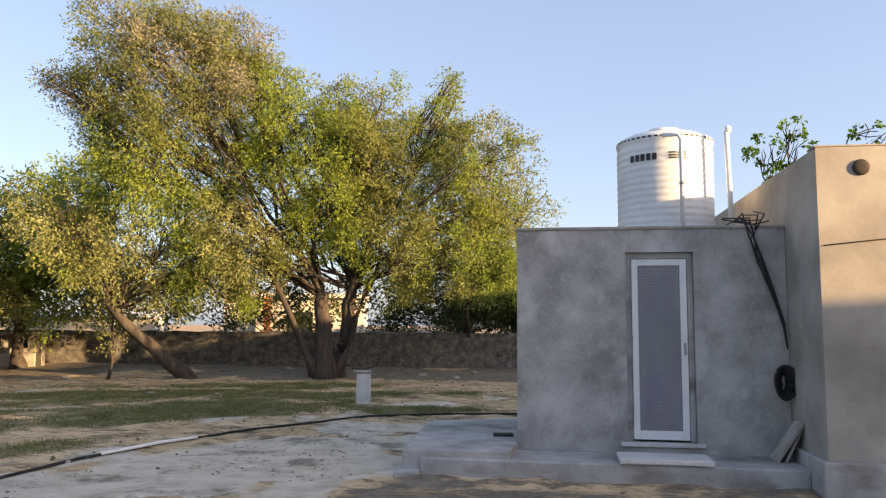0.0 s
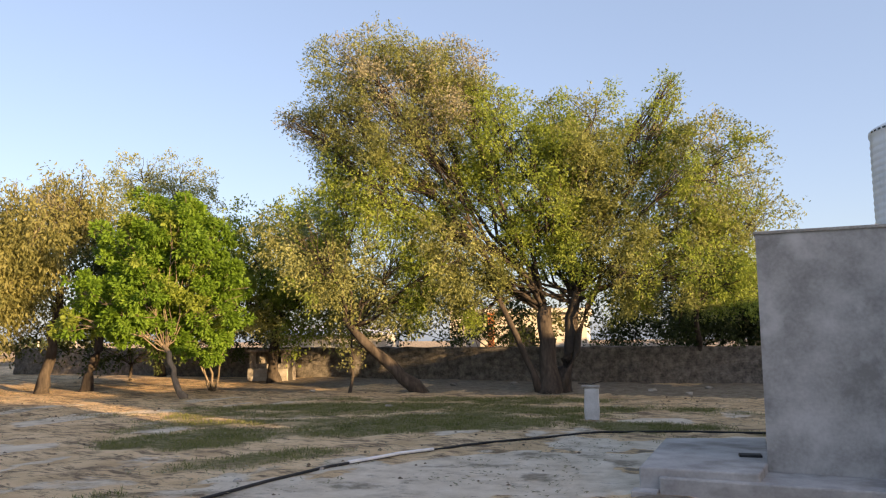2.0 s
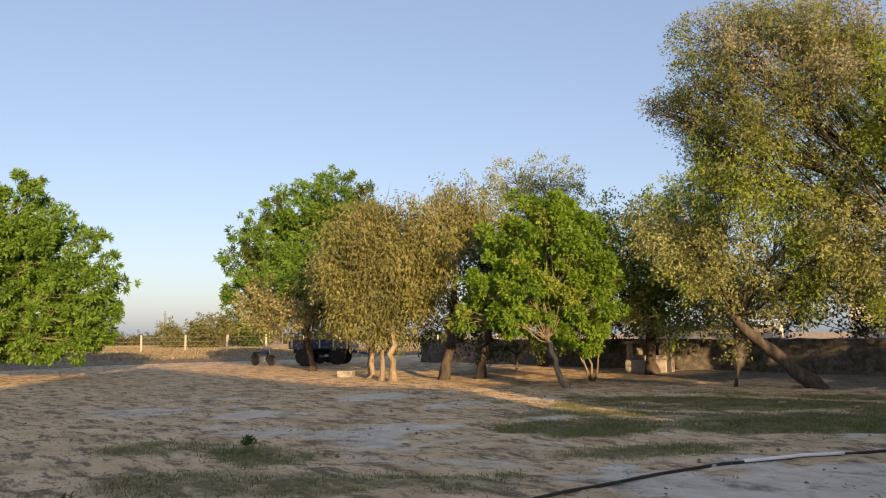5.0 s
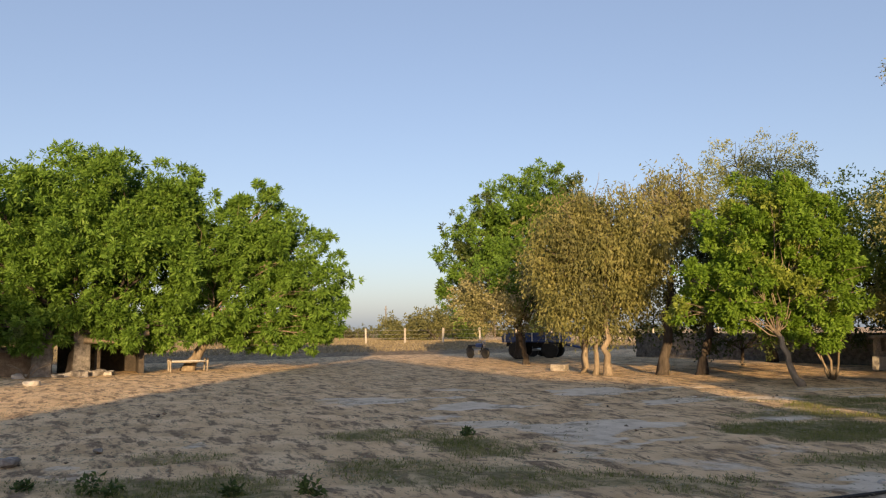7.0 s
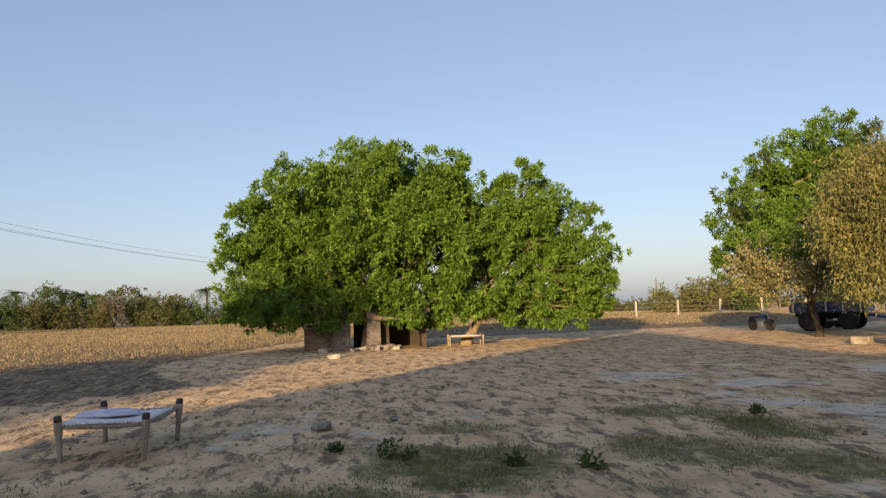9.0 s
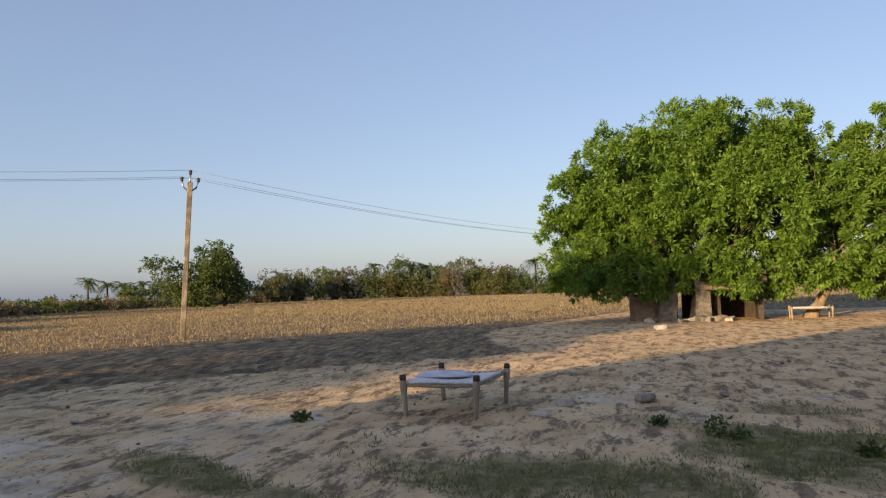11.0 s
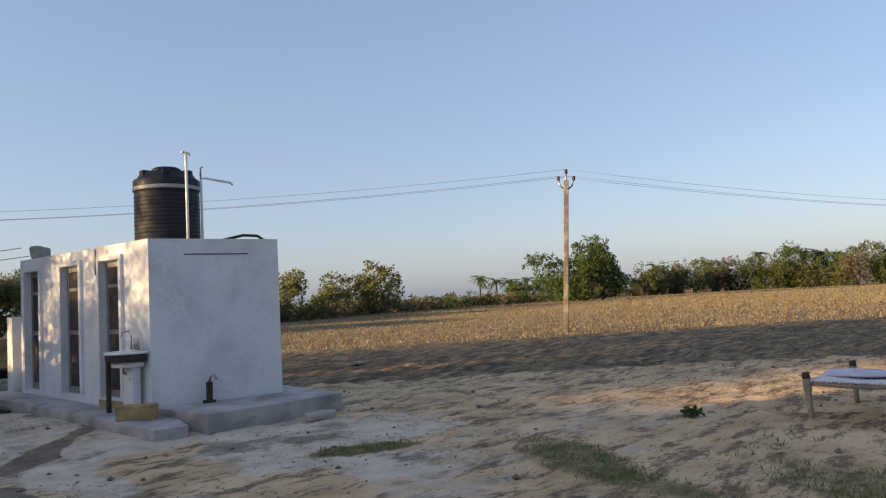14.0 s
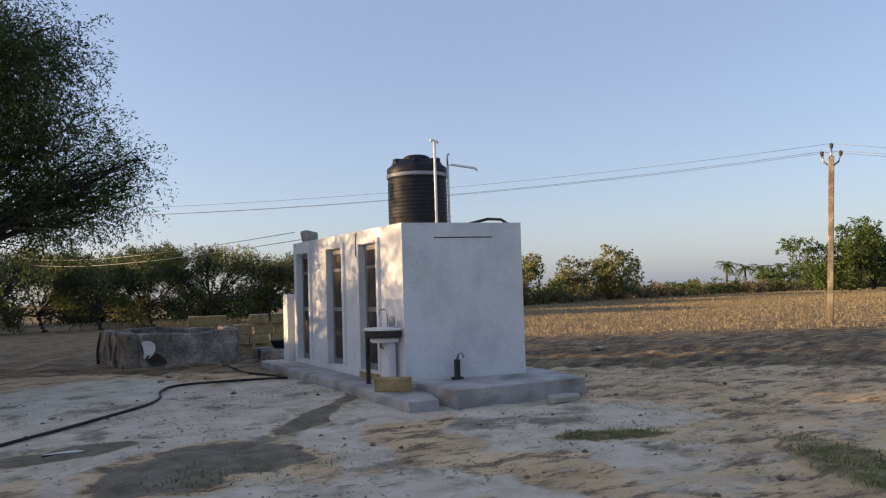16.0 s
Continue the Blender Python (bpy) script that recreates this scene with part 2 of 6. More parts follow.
def thing(name, at=(0, 0, 0), turn=0.0, label="", category="", group="", kind=""):
    ob = new(name)
    ob.matrix_world = pose(*at, 0, 0, turn)
    ob.empty_display_size = 0.2
    return tagged(ob, label, category, group, kind)


def box(x0, y0, z0, x1, y1, z1, bevel=0.0, bm=None):
    bm = bm or bmesh.new()
    m = Matrix.LocRotScale(((x0 + x1) / 2, (y0 + y1) / 2, (z0 + z1) / 2), None, (abs(x1 - x0), abs(y1 - y0), abs(z1 - z0)))
    made = bmesh.ops.create_cube(bm, size=1, matrix=m)["verts"]
    if bevel:
        edges = list({e for v in made for e in v.link_edges})
        bmesh.ops.bevel(bm, geom=edges, offset=bevel, segments=2, affect="EDGES", profile=0.5)
    return bm


def prism(points, z0, z1, bevel=0.0):
    """An upright block over a plan outline, counter-clockwise."""
    bm = bmesh.new()
    low = [bm.verts.new((x, y, z0)) for x, y in points]
    top = [bm.verts.new((x, y, z1)) for x, y in points]
    bm.faces.new(low[::-1])
    bm.faces.new(top)
    n = len(points)
    for i in range(n):
        bm.faces.new((low[i], low[(i + 1) % n], top[(i + 1) % n], top[i]))
    bmesh.ops.recalc_face_normals(bm, faces=bm.faces)
    if bevel:
        bmesh.ops.bevel(bm, geom=list(bm.edges), offset=bevel, segments=2, affect="EDGES", profile=0.5)
    return bm


def rough(bm, amount, scale, cuts=0):
    """Uneven, worn surfaces."""
    if cuts:
        bmesh.ops.subdivide_edges(bm, edges=bm.edges[:], cuts=cuts, use_grid_fill=True)
    for v in bm.verts:
        v.co += noise.noise_vector(v.co * scale) * amount
    return bm


def tube_data(points, radii, sides=8, cap=True):
    pts = [Vector(p) for p in points]
    verts, faces = [], []
    ref = Vector((0, 0, 1))
    for i, p in enumerate(pts):
        d = (pts[min(i + 1, len(pts) - 1)] - pts[max(i - 1, 0)]).normalized()
        a = d.cross(ref if abs(d.z) < 0.95 else Vector((1, 0, 0))).normalized()
        b = d.cross(a)
        r = radii[i] if hasattr(radii, "__len__") else radii
        for k in range(sides):
            w = 2 * math.pi * k / sides
            verts.append(p + (a * math.cos(w) + b * math.sin(w)) * r)
    for i in range(len(pts) - 1):
        for k in range(sides):
            k2 = (k + 1) % sides
            faces.append((i * sides + k, i * sides + k2, (i + 1) * sides + k2, (i + 1) * sides + k))
    if cap:
        faces.append(tuple(range(sides))[::-1])
        faces.append(tuple(range((len(pts) - 1) * sides, len(pts) * sides)))
    return verts, faces


def tube(points, radii, sides=8, mat=None, name="tube"):
    return mesh_of(name, *tube_data(points, radii, sides), mat, True)


def lathe(profile, segs=32, name="lathe", mat=None):
    """A turned shape from (radius, height) pairs."""
    verts, faces = [], []
    for r, z in profile:
        for k in range(segs):
            w = 2 * math.pi * k / segs
            verts.append((r * math.cos(w), r * math.sin(w), z))
    for i in range(len(profile) - 1):
        for k in range(segs):
            k2 = (k + 1) % segs
            faces.append((i * segs + k, i * segs + k2, (i + 1) * segs + k2, (i + 1) * segs + k))
    faces.append(tuple(range(segs))[::-1])
    faces.append(tuple(range((len(profile) - 1) * segs, len(profile) * segs)))
    return mesh_of(name, verts, faces, mat, True)


def sagging(a, b, sag, n=12):
    a, b = Vector(a), Vector(b)
    return [a.lerp(b, i / n) - Vector((0, 0, sag * 4 * (i / n) * (1 - i / n))) for i in range(n + 1)]


# smooth value noise on arrays
_lat = np.random.RandomState(7).rand(256, 256)


def vnoise(x, y):
    xi, yi = np.floor(x).astype(int), np.floor(y).astype(int)
    fx, fy = x - xi, y - yi
    fx, fy = fx * fx * (3 - 2 * fx), fy * fy * (3 - 2 * fy)
    g = lambda a, b: _lat[a % 256, b % 256]
    return (g(xi, yi) * (1 - fx) + g(xi + 1, yi) * fx) * (1 - fy) + (g(xi, yi + 1) * (1 - fx) + g(xi + 1, yi + 1) * fx) * fy


def fbm(x, y, octaves=4):
    s, a, t = 0, 1.0, 0
    for k in range(octaves):
        s = s + a * vnoise(x * 2**k + 17.3 * k, y * 2**k + 5.1 * k)
        t += a
        a *= 0.5
    return s / t


def smooth01(v, lo, hi):
    w = np.clip((v - lo) / (hi - lo), 0, 1)
    return w * w * (3 - 2 * w)


def lie(x, y):
    """The height of the ground: level, with a low rise round the wash house and a bank along the rubble wall."""
    x, y = np.asarray(x, float), np.asarray(y, float)
    z = 0.20 * np.exp(-((x + 6.0) ** 2 + (y + 15.5) ** 2) / 52)
    z = z + 0.16 * smooth01(y, 21.0, 25.5) * smooth01(-x, -8, -2) * (0.6 + 0.8 * fbm(x * 0.25, y * 0.25)) * (1 - smooth01(-x, 24, 40))
    d = np.hypot(x, y)
    z = z + (fbm(x * 0.5 + 3, y * 0.5 + 9, 3) - 0.5) * 0.05 * smooth01(d, 2, 7)
    return z


def level(x, y):
    return float(lie(x, y))

# ---------------------------------------------------------------- ground


def spaced(a, b, fine_a, fine_b, step, grow=1.12, cap=60.0):
    left, s, v = [], step, fine_a
    while v > a:
        s = min(s * grow, cap)
        v -= s
        left.append(v)
    right, s, v = [], step, fine_b
    while v < b:
        s = min(s * grow, cap)
        v += s
        right.append(v)
    return np.array(left[::-1] + list(np.arange(fine_a, fine_b + step / 2, step)) + right)


def blob(x, y, cx, cy, rx, ry, turn=0.0, edge=0.35, scale=1.2, ragged=0.6):
    """1 inside an uneven patch, 0 outside."""
    c, s = math.cos(radians(turn)), math.sin(radians(turn))
    u, v = ((x - cx) * c + (y - cy) * s) / rx, (-(x - cx) * s + (y - cy) * c) / ry
    d = np.hypot(u, v) + (fbm(x * scale + cx, y * scale + cy, 4) - 0.5) * 2 * ragged
    return 1 - smooth01(d, 1 - edge / 2, 1 + edge / 2)


GRASS_SPOTS = [  # centre, half sizes, turn, density
    (-9.8, 6.0, 1.4, 0.9, 20, 0.9), (-7.6, 11.0, 1.3, 0.9, 35, 1.0), (-6.2, -5.95, 0.5, 0.22, -25, 1.5), (-6.4, -3.3, 1.6, 0.3, 60, 0.8),
    (-7.0, -0.6, 1.6, 0.7, 70, 0.8), (-8.2, 1.8, 1.6, 0.9, 40, 0.8), (-8.2, 4.2, 1.2, 0.6, 30, 0.7), (-6.8, 5.4, 1.4, 0.7, 50, 0.7),
    (-5.2, 14.2, 3.4, 1.3, 25, 1.0), (-0.4, 14.6, 1.4, 0.7, 0, 1.0), (-9.0, 15.2, 2.6, 0.9, 20, 0.7), (-6.0, 20.0, 3.0, 0.8, 10, 0.7),
    (-2.2, -7.1, 0.9, 0.7, 30, 0.5), (0.3, 12.6, 0.8, 0.4, 0, 0.9), (-5.6, 9.6, 1.6, 0.5, 60, 0.8), (-10.2, 2.4, 0.8, 0.5, 20, 0.6), (-7.4, 17.4, 3.2, 1.0, 15, 0.9), (-2.6, 17.6, 3.0, 1.0, 5, 0.9), (-4.0, 20.4, 2.6, 0.9, 5, 0.8), (-7.2, 14.0, 2.2, 0.8, 20, 0.8)]


def zones(x, y):
    """How far each place is pale yard, grass, field, damp and dark soil."""
    n = fbm(x * 0.55, y * 0.55, 5)
    arc = np.hypot(x - 4.0, y - 5.0)
    court = (1 - smooth01(arc, 8.6, 9.2)) * smooth01(y, 2.0, 5.0)
    pale = court * smooth01(fbm(x * 0.42 + 7, y * 0.8 + 3, 5) + 0.06 * smooth01(arc, 6.0, 8.0), 0.47, 0.50)
    south = blob(x, y, -3.8, -8.0, 4.2, 5.6, 12, 0.9, 0.5, 0.45)
    pale = np.maximum(pale, south * (0.30 + 0.42 * smooth01(fbm(x * 0.9, y * 0.9, 4), 0.36, 0.5)))
    pale = np.maximum(pale, 0.8 * blob(x, y, -1.6, -11.2, 3.0, 4.0, 20, 0.5, 0.6, 0.4))
    tongue = blob(x, y, -8.4, -5.0, 4.2, 1.5, 12, 1.3, 0.7, 0.6)
    pale = np.maximum(pale, tongue * 0.42)
    pale = np.maximum(pale, 0.75 * smooth01(fbm(x * 0.8 + 40, y * 0.45, 4), 0.56, 0.66) * smooth01(y, 5, 8) * (1 - smooth01(-x, 16, 22)) * (1 - smooth01(y, 19, 22)))
    pale = np.maximum(pale, 0.5 * smooth01(fbm(x * 0.6 + 11, y * 1.1 + 5, 4), 0.57, 0.68) * (1 - smooth01(np.hypot(x + 6, y - 2), 6, 11)))
    grass = np.zeros_like(x)
    for cx, cy, rx, ry, turn, d in GRASS_SPOTS:
        grass = np.maximum(grass, d * blob(x, y, cx, cy, rx * 1.2, ry * 1.2, turn, 1.3, 0.9, 0.9))
    s = -0.62 * x - 0.785 * y
    field = smooth01(s + (fbm(x * 0.12, y * 0.12) - 0.5) * 4 - smooth01(-x, 18, 30) * smooth01(y, -12, 2) * 14, 12.5, 15.5)
    field = np.maximum(field, smooth01(-x + (fbm(x * 0.1, y * 0.1) - 0.5) * 6, 42, 47) * (1 - smooth01(y, 60, 75)))
    damp_dark = np.maximum(blob(x, y, -2.1, -7.3, 0.95, 0.75, 20, 0.9, 1.3, 0.8), blob(x, y, -4.0, -9.2, 1.5, 0.2, 48, 0.9, 1.6, 0.9))
    damp_dark = np.maximum(damp_dark, 0.8 * blob(x, y, -1.1, -8.7, 0.7, 0.3, 10, 0.8, 1.5, 0.6))
    # darker ground from y 20.8 up to the rubble wall
    damp_dark = np.maximum(damp_dark, 0.95 * smooth01(y, 20.8, 23) * smooth01(fbm(x * 0.5, y * 0.5), 0.25, 0.45) * (1 - smooth01(-x, 13, 16)))
    damp_dark = np.maximum(damp_dark, 0.58 * court * (1 - np.clip(pale * 1.5, 0, 1)))
    pale = pale * (1 - np.clip(grass, 0, 1) * 0.7) * (1 - damp_dark)
    return pale, np.clip(grass, 0, 1), field, damp_dark


gx = spaced(-1400, 900, -14.5, 4.5, 0.11)
gy = spaced(-1100, 1100, -12.5, 16.5, 0.11)
GX, GY = np.meshgrid(gx, gy, indexing="ij")
PALE, GRS, FLD, DMP_DARK = zones(GX, GY)
near = 1 - smooth01(np.hypot(GX + 5, GY), 22, 45)
clods = (fbm(GX * 3.1, GY * 2.2, 4) - 0.5) * 0.11 * (1 - 0.85 * np.clip(PALE, 0, 1)) * near * smooth01(np.hypot(GX, GY), 2, 5)
furrow = (np.sin((0.62 * GX + 0.785 * GY) * 7.4 + 3 * fbm(GX * 0.3, GY * 0.3)) * 0.035 + (fbm(GX * 2.2, GY * 2.2) - 0.5) * 0.10) * FLD * near
GZ = lie(GX, GY) + clods + furrow - np.exp(-(np.hypot(GX, GY) / 2.0) ** 2) * 0.01
nx, ny = GX.shape
verts = np.stack([GX.ravel(), GY.ravel(), GZ.ravel()], -1)
idx = np.arange(nx * ny).reshape(nx, ny)
quads = np.stack([idx[:-1, :-1], idx[1:, :-1], idx[1:, 1:], idx[:-1, 1:]], -1).reshape(-1, 4)
gm = bpy.data.meshes.new("ground")
gm.vertices.add(len(verts))
gm.vertices.foreach_set("co", verts.ravel().astype(np.float32))
gm.loops.add(quads.size)
gm.loops.foreach_set("vertex_index", quads.ravel().astype(np.int32))
gm.polygons.add(len(quads))
gm.polygons.foreach_set("loop_start", np.arange(0, quads.size, 4, dtype=np.int32))
gm.update(calc_edges=True)
gm.polygons.foreach_set("use_smooth", [True] * len(quads))
for key, arr in (("pale", PALE), ("grass", GRS), ("field", FLD), ("damp_dark", DMP_DARK)):
    a = gm.attributes.new(key, "FLOAT", "POINT")
    a.data.foreach_set("value", arr.ravel().astype(np.float32))


def ground_material():
    m = bpy.data.materials.new("dry_earth")
    m.use_nodes = True
    nt = m.node_tree
    b = nt.nodes["Principled BSDF"]
    geo = nt.nodes.new("ShaderNodeNewGeometry")

    def tex(scale, detail, stretch=(1, 1, 1), turn=0.0, roughness=0.55):
        mp = nt.nodes.new("ShaderNodeMapping")
        mp.inputs["Scale"].default_value = stretch
        mp.inputs["Rotation"].default_value = (0, 0, radians(turn))
        nt.links.new(geo.outputs["Position"], mp.inputs["Vector"])
        n = nt.nodes.new("ShaderNodeTexNoise")
        n.inputs["Scale"].default_value, n.inputs["Detail"].default_value = scale, detail
        n.inputs["Roughness"].default_value = roughness
        nt.links.new(mp.outputs[0], n.inputs["Vector"])
        return n.outputs["Fac"]

    def ramp(fac, *stops):
        r = nt.nodes.new("ShaderNodeValToRGB")
        e = r.color_ramp.elements
        e[0].position, e[0].color = stops[0][0], (*stops[0][1], 1)
        e[1].position, e[1].color = stops[-1][0], (*stops[-1][1], 1)
        for p, c in stops[1:-1]:
            k = e.new(p)
            k.color = (*c, 1)
        nt.links.new(fac, r.inputs["Fac"])
        return r.outputs["Color"]

    def attr(key):
        a = nt.nodes.new("ShaderNodeAttribute")
        a.attribute_name = key
        return a.outputs["Fac"]

    def mix(fac, a, c):
        k = nt.nodes.new("ShaderNodeMix")
        k.data_type = "RGBA"
        nt.links.new(fac, k.inputs["Factor"])
        nt.links.new(a, k.inputs["A"])
        nt.links.new(c, k.inputs["B"])
        return k.outputs["Result"]

    def span(fac, lo, hi):
        k = nt.nodes.new("ShaderNodeMapRange")
        k.inputs["From Min"].default_value, k.inputs["From Max"].default_value = lo, hi
        nt.links.new(fac, k.inputs["Value"])
        return k.outputs[0]

    def times(a, c):
        k = nt.nodes.new("ShaderNodeMath")
        k.operation = "MULTIPLY"
        nt.links.new(a, k.inputs[0])
        nt.links.new(c, k.inputs[1])
        return k.outputs[0]

    dirt = ramp(tex(1.1, 7, (1, 1, 1), 0, 0.62), (0.30, (0.46, 0.305, 0.17)), (0.5, (0.68, 0.482, 0.285)), (0.70, (0.80, 0.60, 0.38)))
    streak = span(tex(2.3, 10, (0.5, 1.5, 1), 40, 0.75), 0.50, 0.565)
    litter = ramp(tex(9, 6, (1, 1, 1), 0, 0.7), (0.32, (0.14, 0.095, 0.062)), (0.68, (0.36, 0.255, 0.165)))
    dirt = mix(streak, dirt, litter)
    specks = span(tex(9, 7, (0.7, 1.3, 1), 40, 0.78), 0.575, 0.64)
    dirt = mix(specks, dirt, ramp(tex(30, 2), (0.3, (0.08, 0.055, 0.04)), (0.7, (0.14, 0.10, 0.07))))
    pale = ramp(tex(2.4, 7, (1, 1, 1), 0, 0.65), (0.28, (0.46, 0.38, 0.285)), (0.5, (0.67, 0.575, 0.455)), (0.72, (0.79, 0.70, 0.58)))
    pale = mix(span(tex(0.9, 8, (1, 1, 1), 0, 0.68), 0.54, 0.62), pale, ramp(tex(8, 3), (0.3, (0.24, 0.20, 0.15)), (0.7, (0.37, 0.315, 0.245))))
    cracks = span(tex(3.4, 10, (0.6, 1.5, 1), 25, 0.8), 0.60, 0.635)
    pale = mix(cracks, pale, ramp(tex(14, 3), (0.3, (0.12, 0.095, 0.07)), (0.7, (0.24, 0.20, 0.155))))
    grassy = ramp(tex(7, 5), (0.3, (0.09, 0.095, 0.038)), (0.5, (0.17, 0.155, 0.07)), (0.7, (0.30, 0.24, 0.14)))
    tilled = ramp(tex(2.2, 7, (0.5, 1.4, 1), 52, 0.65), (0.32, (0.13, 0.09, 0.055)), (0.5, (0.31, 0.225, 0.13)), (0.68, (0.48, 0.36, 0.215)))
    turned = span(tex(2.3, 9, (0.4, 1.6, 1), 52, 0.74), 0.44, 0.56)
    tilled = mix(turned, tilled, ramp(tex(6, 5), (0.3, (0.06, 0.044, 0.032)), (0.7, (0.17, 0.125, 0.085))))
    wet_dark = ramp(tex(4, 6, (1, 1, 1), 0, 0.65), (0.3, (0.145, 0.115, 0.082)), (0.7, (0.31, 0.26, 0.20)))
    edge = tex(2.6, 8, (1, 1, 1), 0, 0.7)

    def ragged(key, lo, hi):
        k = nt.nodes.new("ShaderNodeMath")
        k.operation = "ADD"
        nt.links.new(attr(key), k.inputs[0])
        nt.links.new(edge, k.inputs[1])
        return span(k.outputs[0], lo, hi)

    col = mix(ragged("field", 0.95, 1.05), dirt, tilled)
    col = mix(ragged("pale", 0.86, 1.10), col, pale)
    col = mix(ragged("grass", 0.9, 1.35), col, grassy)
    col = mix(ragged("damp_dark", 0.95, 1.08), col, wet_dark)
    nt.links.new(col, b.inputs["Base Color"])
    b.inputs["Roughness"].default_value = 0.95
    b.inputs["Specular IOR Level"].default_value = 0.15
    bp = nt.nodes.new("ShaderNodeBump")
    bp.inputs["Strength"].default_value, bp.inputs["Distance"].default_value = 0.9, 0.06
    nt.links.new(tex(11, 6, (0.7, 1.2, 1), 50, 0.7), bp.inputs["Height"])
    nt.links.new(bp.outputs[0], b.inputs["Normal"])
    return m


gm.materials.append(ground_material())
tagged(new("ground", gm), "dry brown earth yard with pale patches, grass and a stubble field", "ground", kind="structure")


def cards(name, base, tip, side, mat, mid=0.5, kind=""):
    """Many small pointed leaves or blades: base points, tips and half-width vectors."""
    n = len(base)
    m = base + (tip - base) * mid
    v = np.stack([base, tip, m + side * 2], 1).reshape(-1, 3)
    me = bpy.data.meshes.new(name)
    me.vertices.add(3 * n)
    me.vertices.foreach_set("co", v.ravel().astype(np.float32))
    me.loops.add(3 * n)
    me.loops.foreach_set("vertex_index", np.arange(3 * n, dtype=np.int32))
    me.polygons.add(n)
    me.polygons.foreach_set("loop_start", np.arange(0, 3 * n, 3, dtype=np.int32))
    me.update(calc_edges=True)
    me.materials.append(mat)
    return me


def unit(v):
    return v / np.maximum(np.linalg.norm(v, axis=-1, keepdims=True), 1e-9)


def scatter_blades(name, n, area, key, mat, height, width, seed, label, category, limit=0.25):
    rs = np.random.RandomState(seed)
    x0, x1, y0, y1 = area
    x, y = rs.uniform(x0, x1, n), rs.uniform(y0, y1, n)
    w = zones(x, y)[key]
    if key == 2:      # the strip next to the yard is ploughed bare
        w = w * np.maximum(smooth01(-0.62 * x - 0.785 * y, 19.0, 30.0), smooth01(-x, 48, 56))
    keep = rs.rand(n) < smooth01(w, limit, 0.9)
    x, y = x[keep], y[keep]
    base = np.stack([x, y, lie(x, y) - 0.012], -1)
    h = height * rs.uniform(0.5, 1.3, len(x))
    lean = rs.normal(0, 0.45, (len(x), 2))
    tip = base + np.stack([lean[:, 0] * h, lean[:, 1] * h, h], -1)
    a = rs.uniform(0, 2 * np.pi, len(x))
    side = np.stack([np.cos(a), np.sin(a), 0 * a], -1) * width * rs.uniform(0.6, 1.3, len(x))[:, None]
    tagged(new(name, cards(name, base, tip, side, mat, 0.35)), label, category, kind="stuff")


scatter_blades("grass", 420000, (-14, 3, -9, 22), 1, GRASS, 0.05, 0.006, 3, "short sparse green grass growing out of dry earth", "grass", 0.25)
scatter_blades("stubble", 150000, (-75, -6, -65, 8), 2, STRAW, 0.13, 0.018, 4, "dry straw stubble in rows on a harvested field", "stubble", 0.4)

scatter_blades("stubble", 130000, (-160, -50, -74, 70), 2, STRAW, 0.16, 0.05, 8, "dry straw stubble far out on the harvested field", "stubble", 0.4)

# ---------------------------------------------------------------- trees


def curve_points(a, b, lift, rs, n=7, wild=0.06):
    a, b = np.array(a, float), np.array(b, float)
    L = np.linalg.norm(b - a)
    c = a + (b - a) * 0.45 + np.array([0, 0, lift * L])
    t = np.linspace(0, 1, n)[:, None]
    p = (1 - t) ** 2 * a + 2 * t * (1 - t) * c + t**2 * b
    w = rs.normal(0, wild * L / 3, (n, 3))
    w[0] = w[-1] = 0
    return p + w


def merged(datas):
    verts, faces = [], []
    for v, f in datas:
        o = len(verts)
        verts += v
        faces += [tuple(i + o for i in q) for q in f]
    return verts, faces


def lumps_of(bx, by, bz, br, k, rs, fill, squash):
    """Centres of k leaf clumps on the small rounded lumps that make up one mass of leaves, and their ways out."""
    many = max(4, int(6 + 7.0 * br * br))
    ld = unit(rs.normal(0, 1, (many, 3)))
    lr = br * rs.uniform(0.26, 0.46, many)
    lc = ld * (br * rs.uniform(max(fill, 0.45), 0.92, many))[:, None]
    which = rs.randint(0, many, k)
    d = unit(rs.normal(0, 1, (k, 3)) + ld[which] * 0.75 + np.array([0, 0, 0.25]))
    c = lc[which] + d * (lr[which] * rs.uniform(0.55, 1.08, k))[:, None]
    return np.array([bx, by, bz]) + c * np.array([1, 1, squash]), d


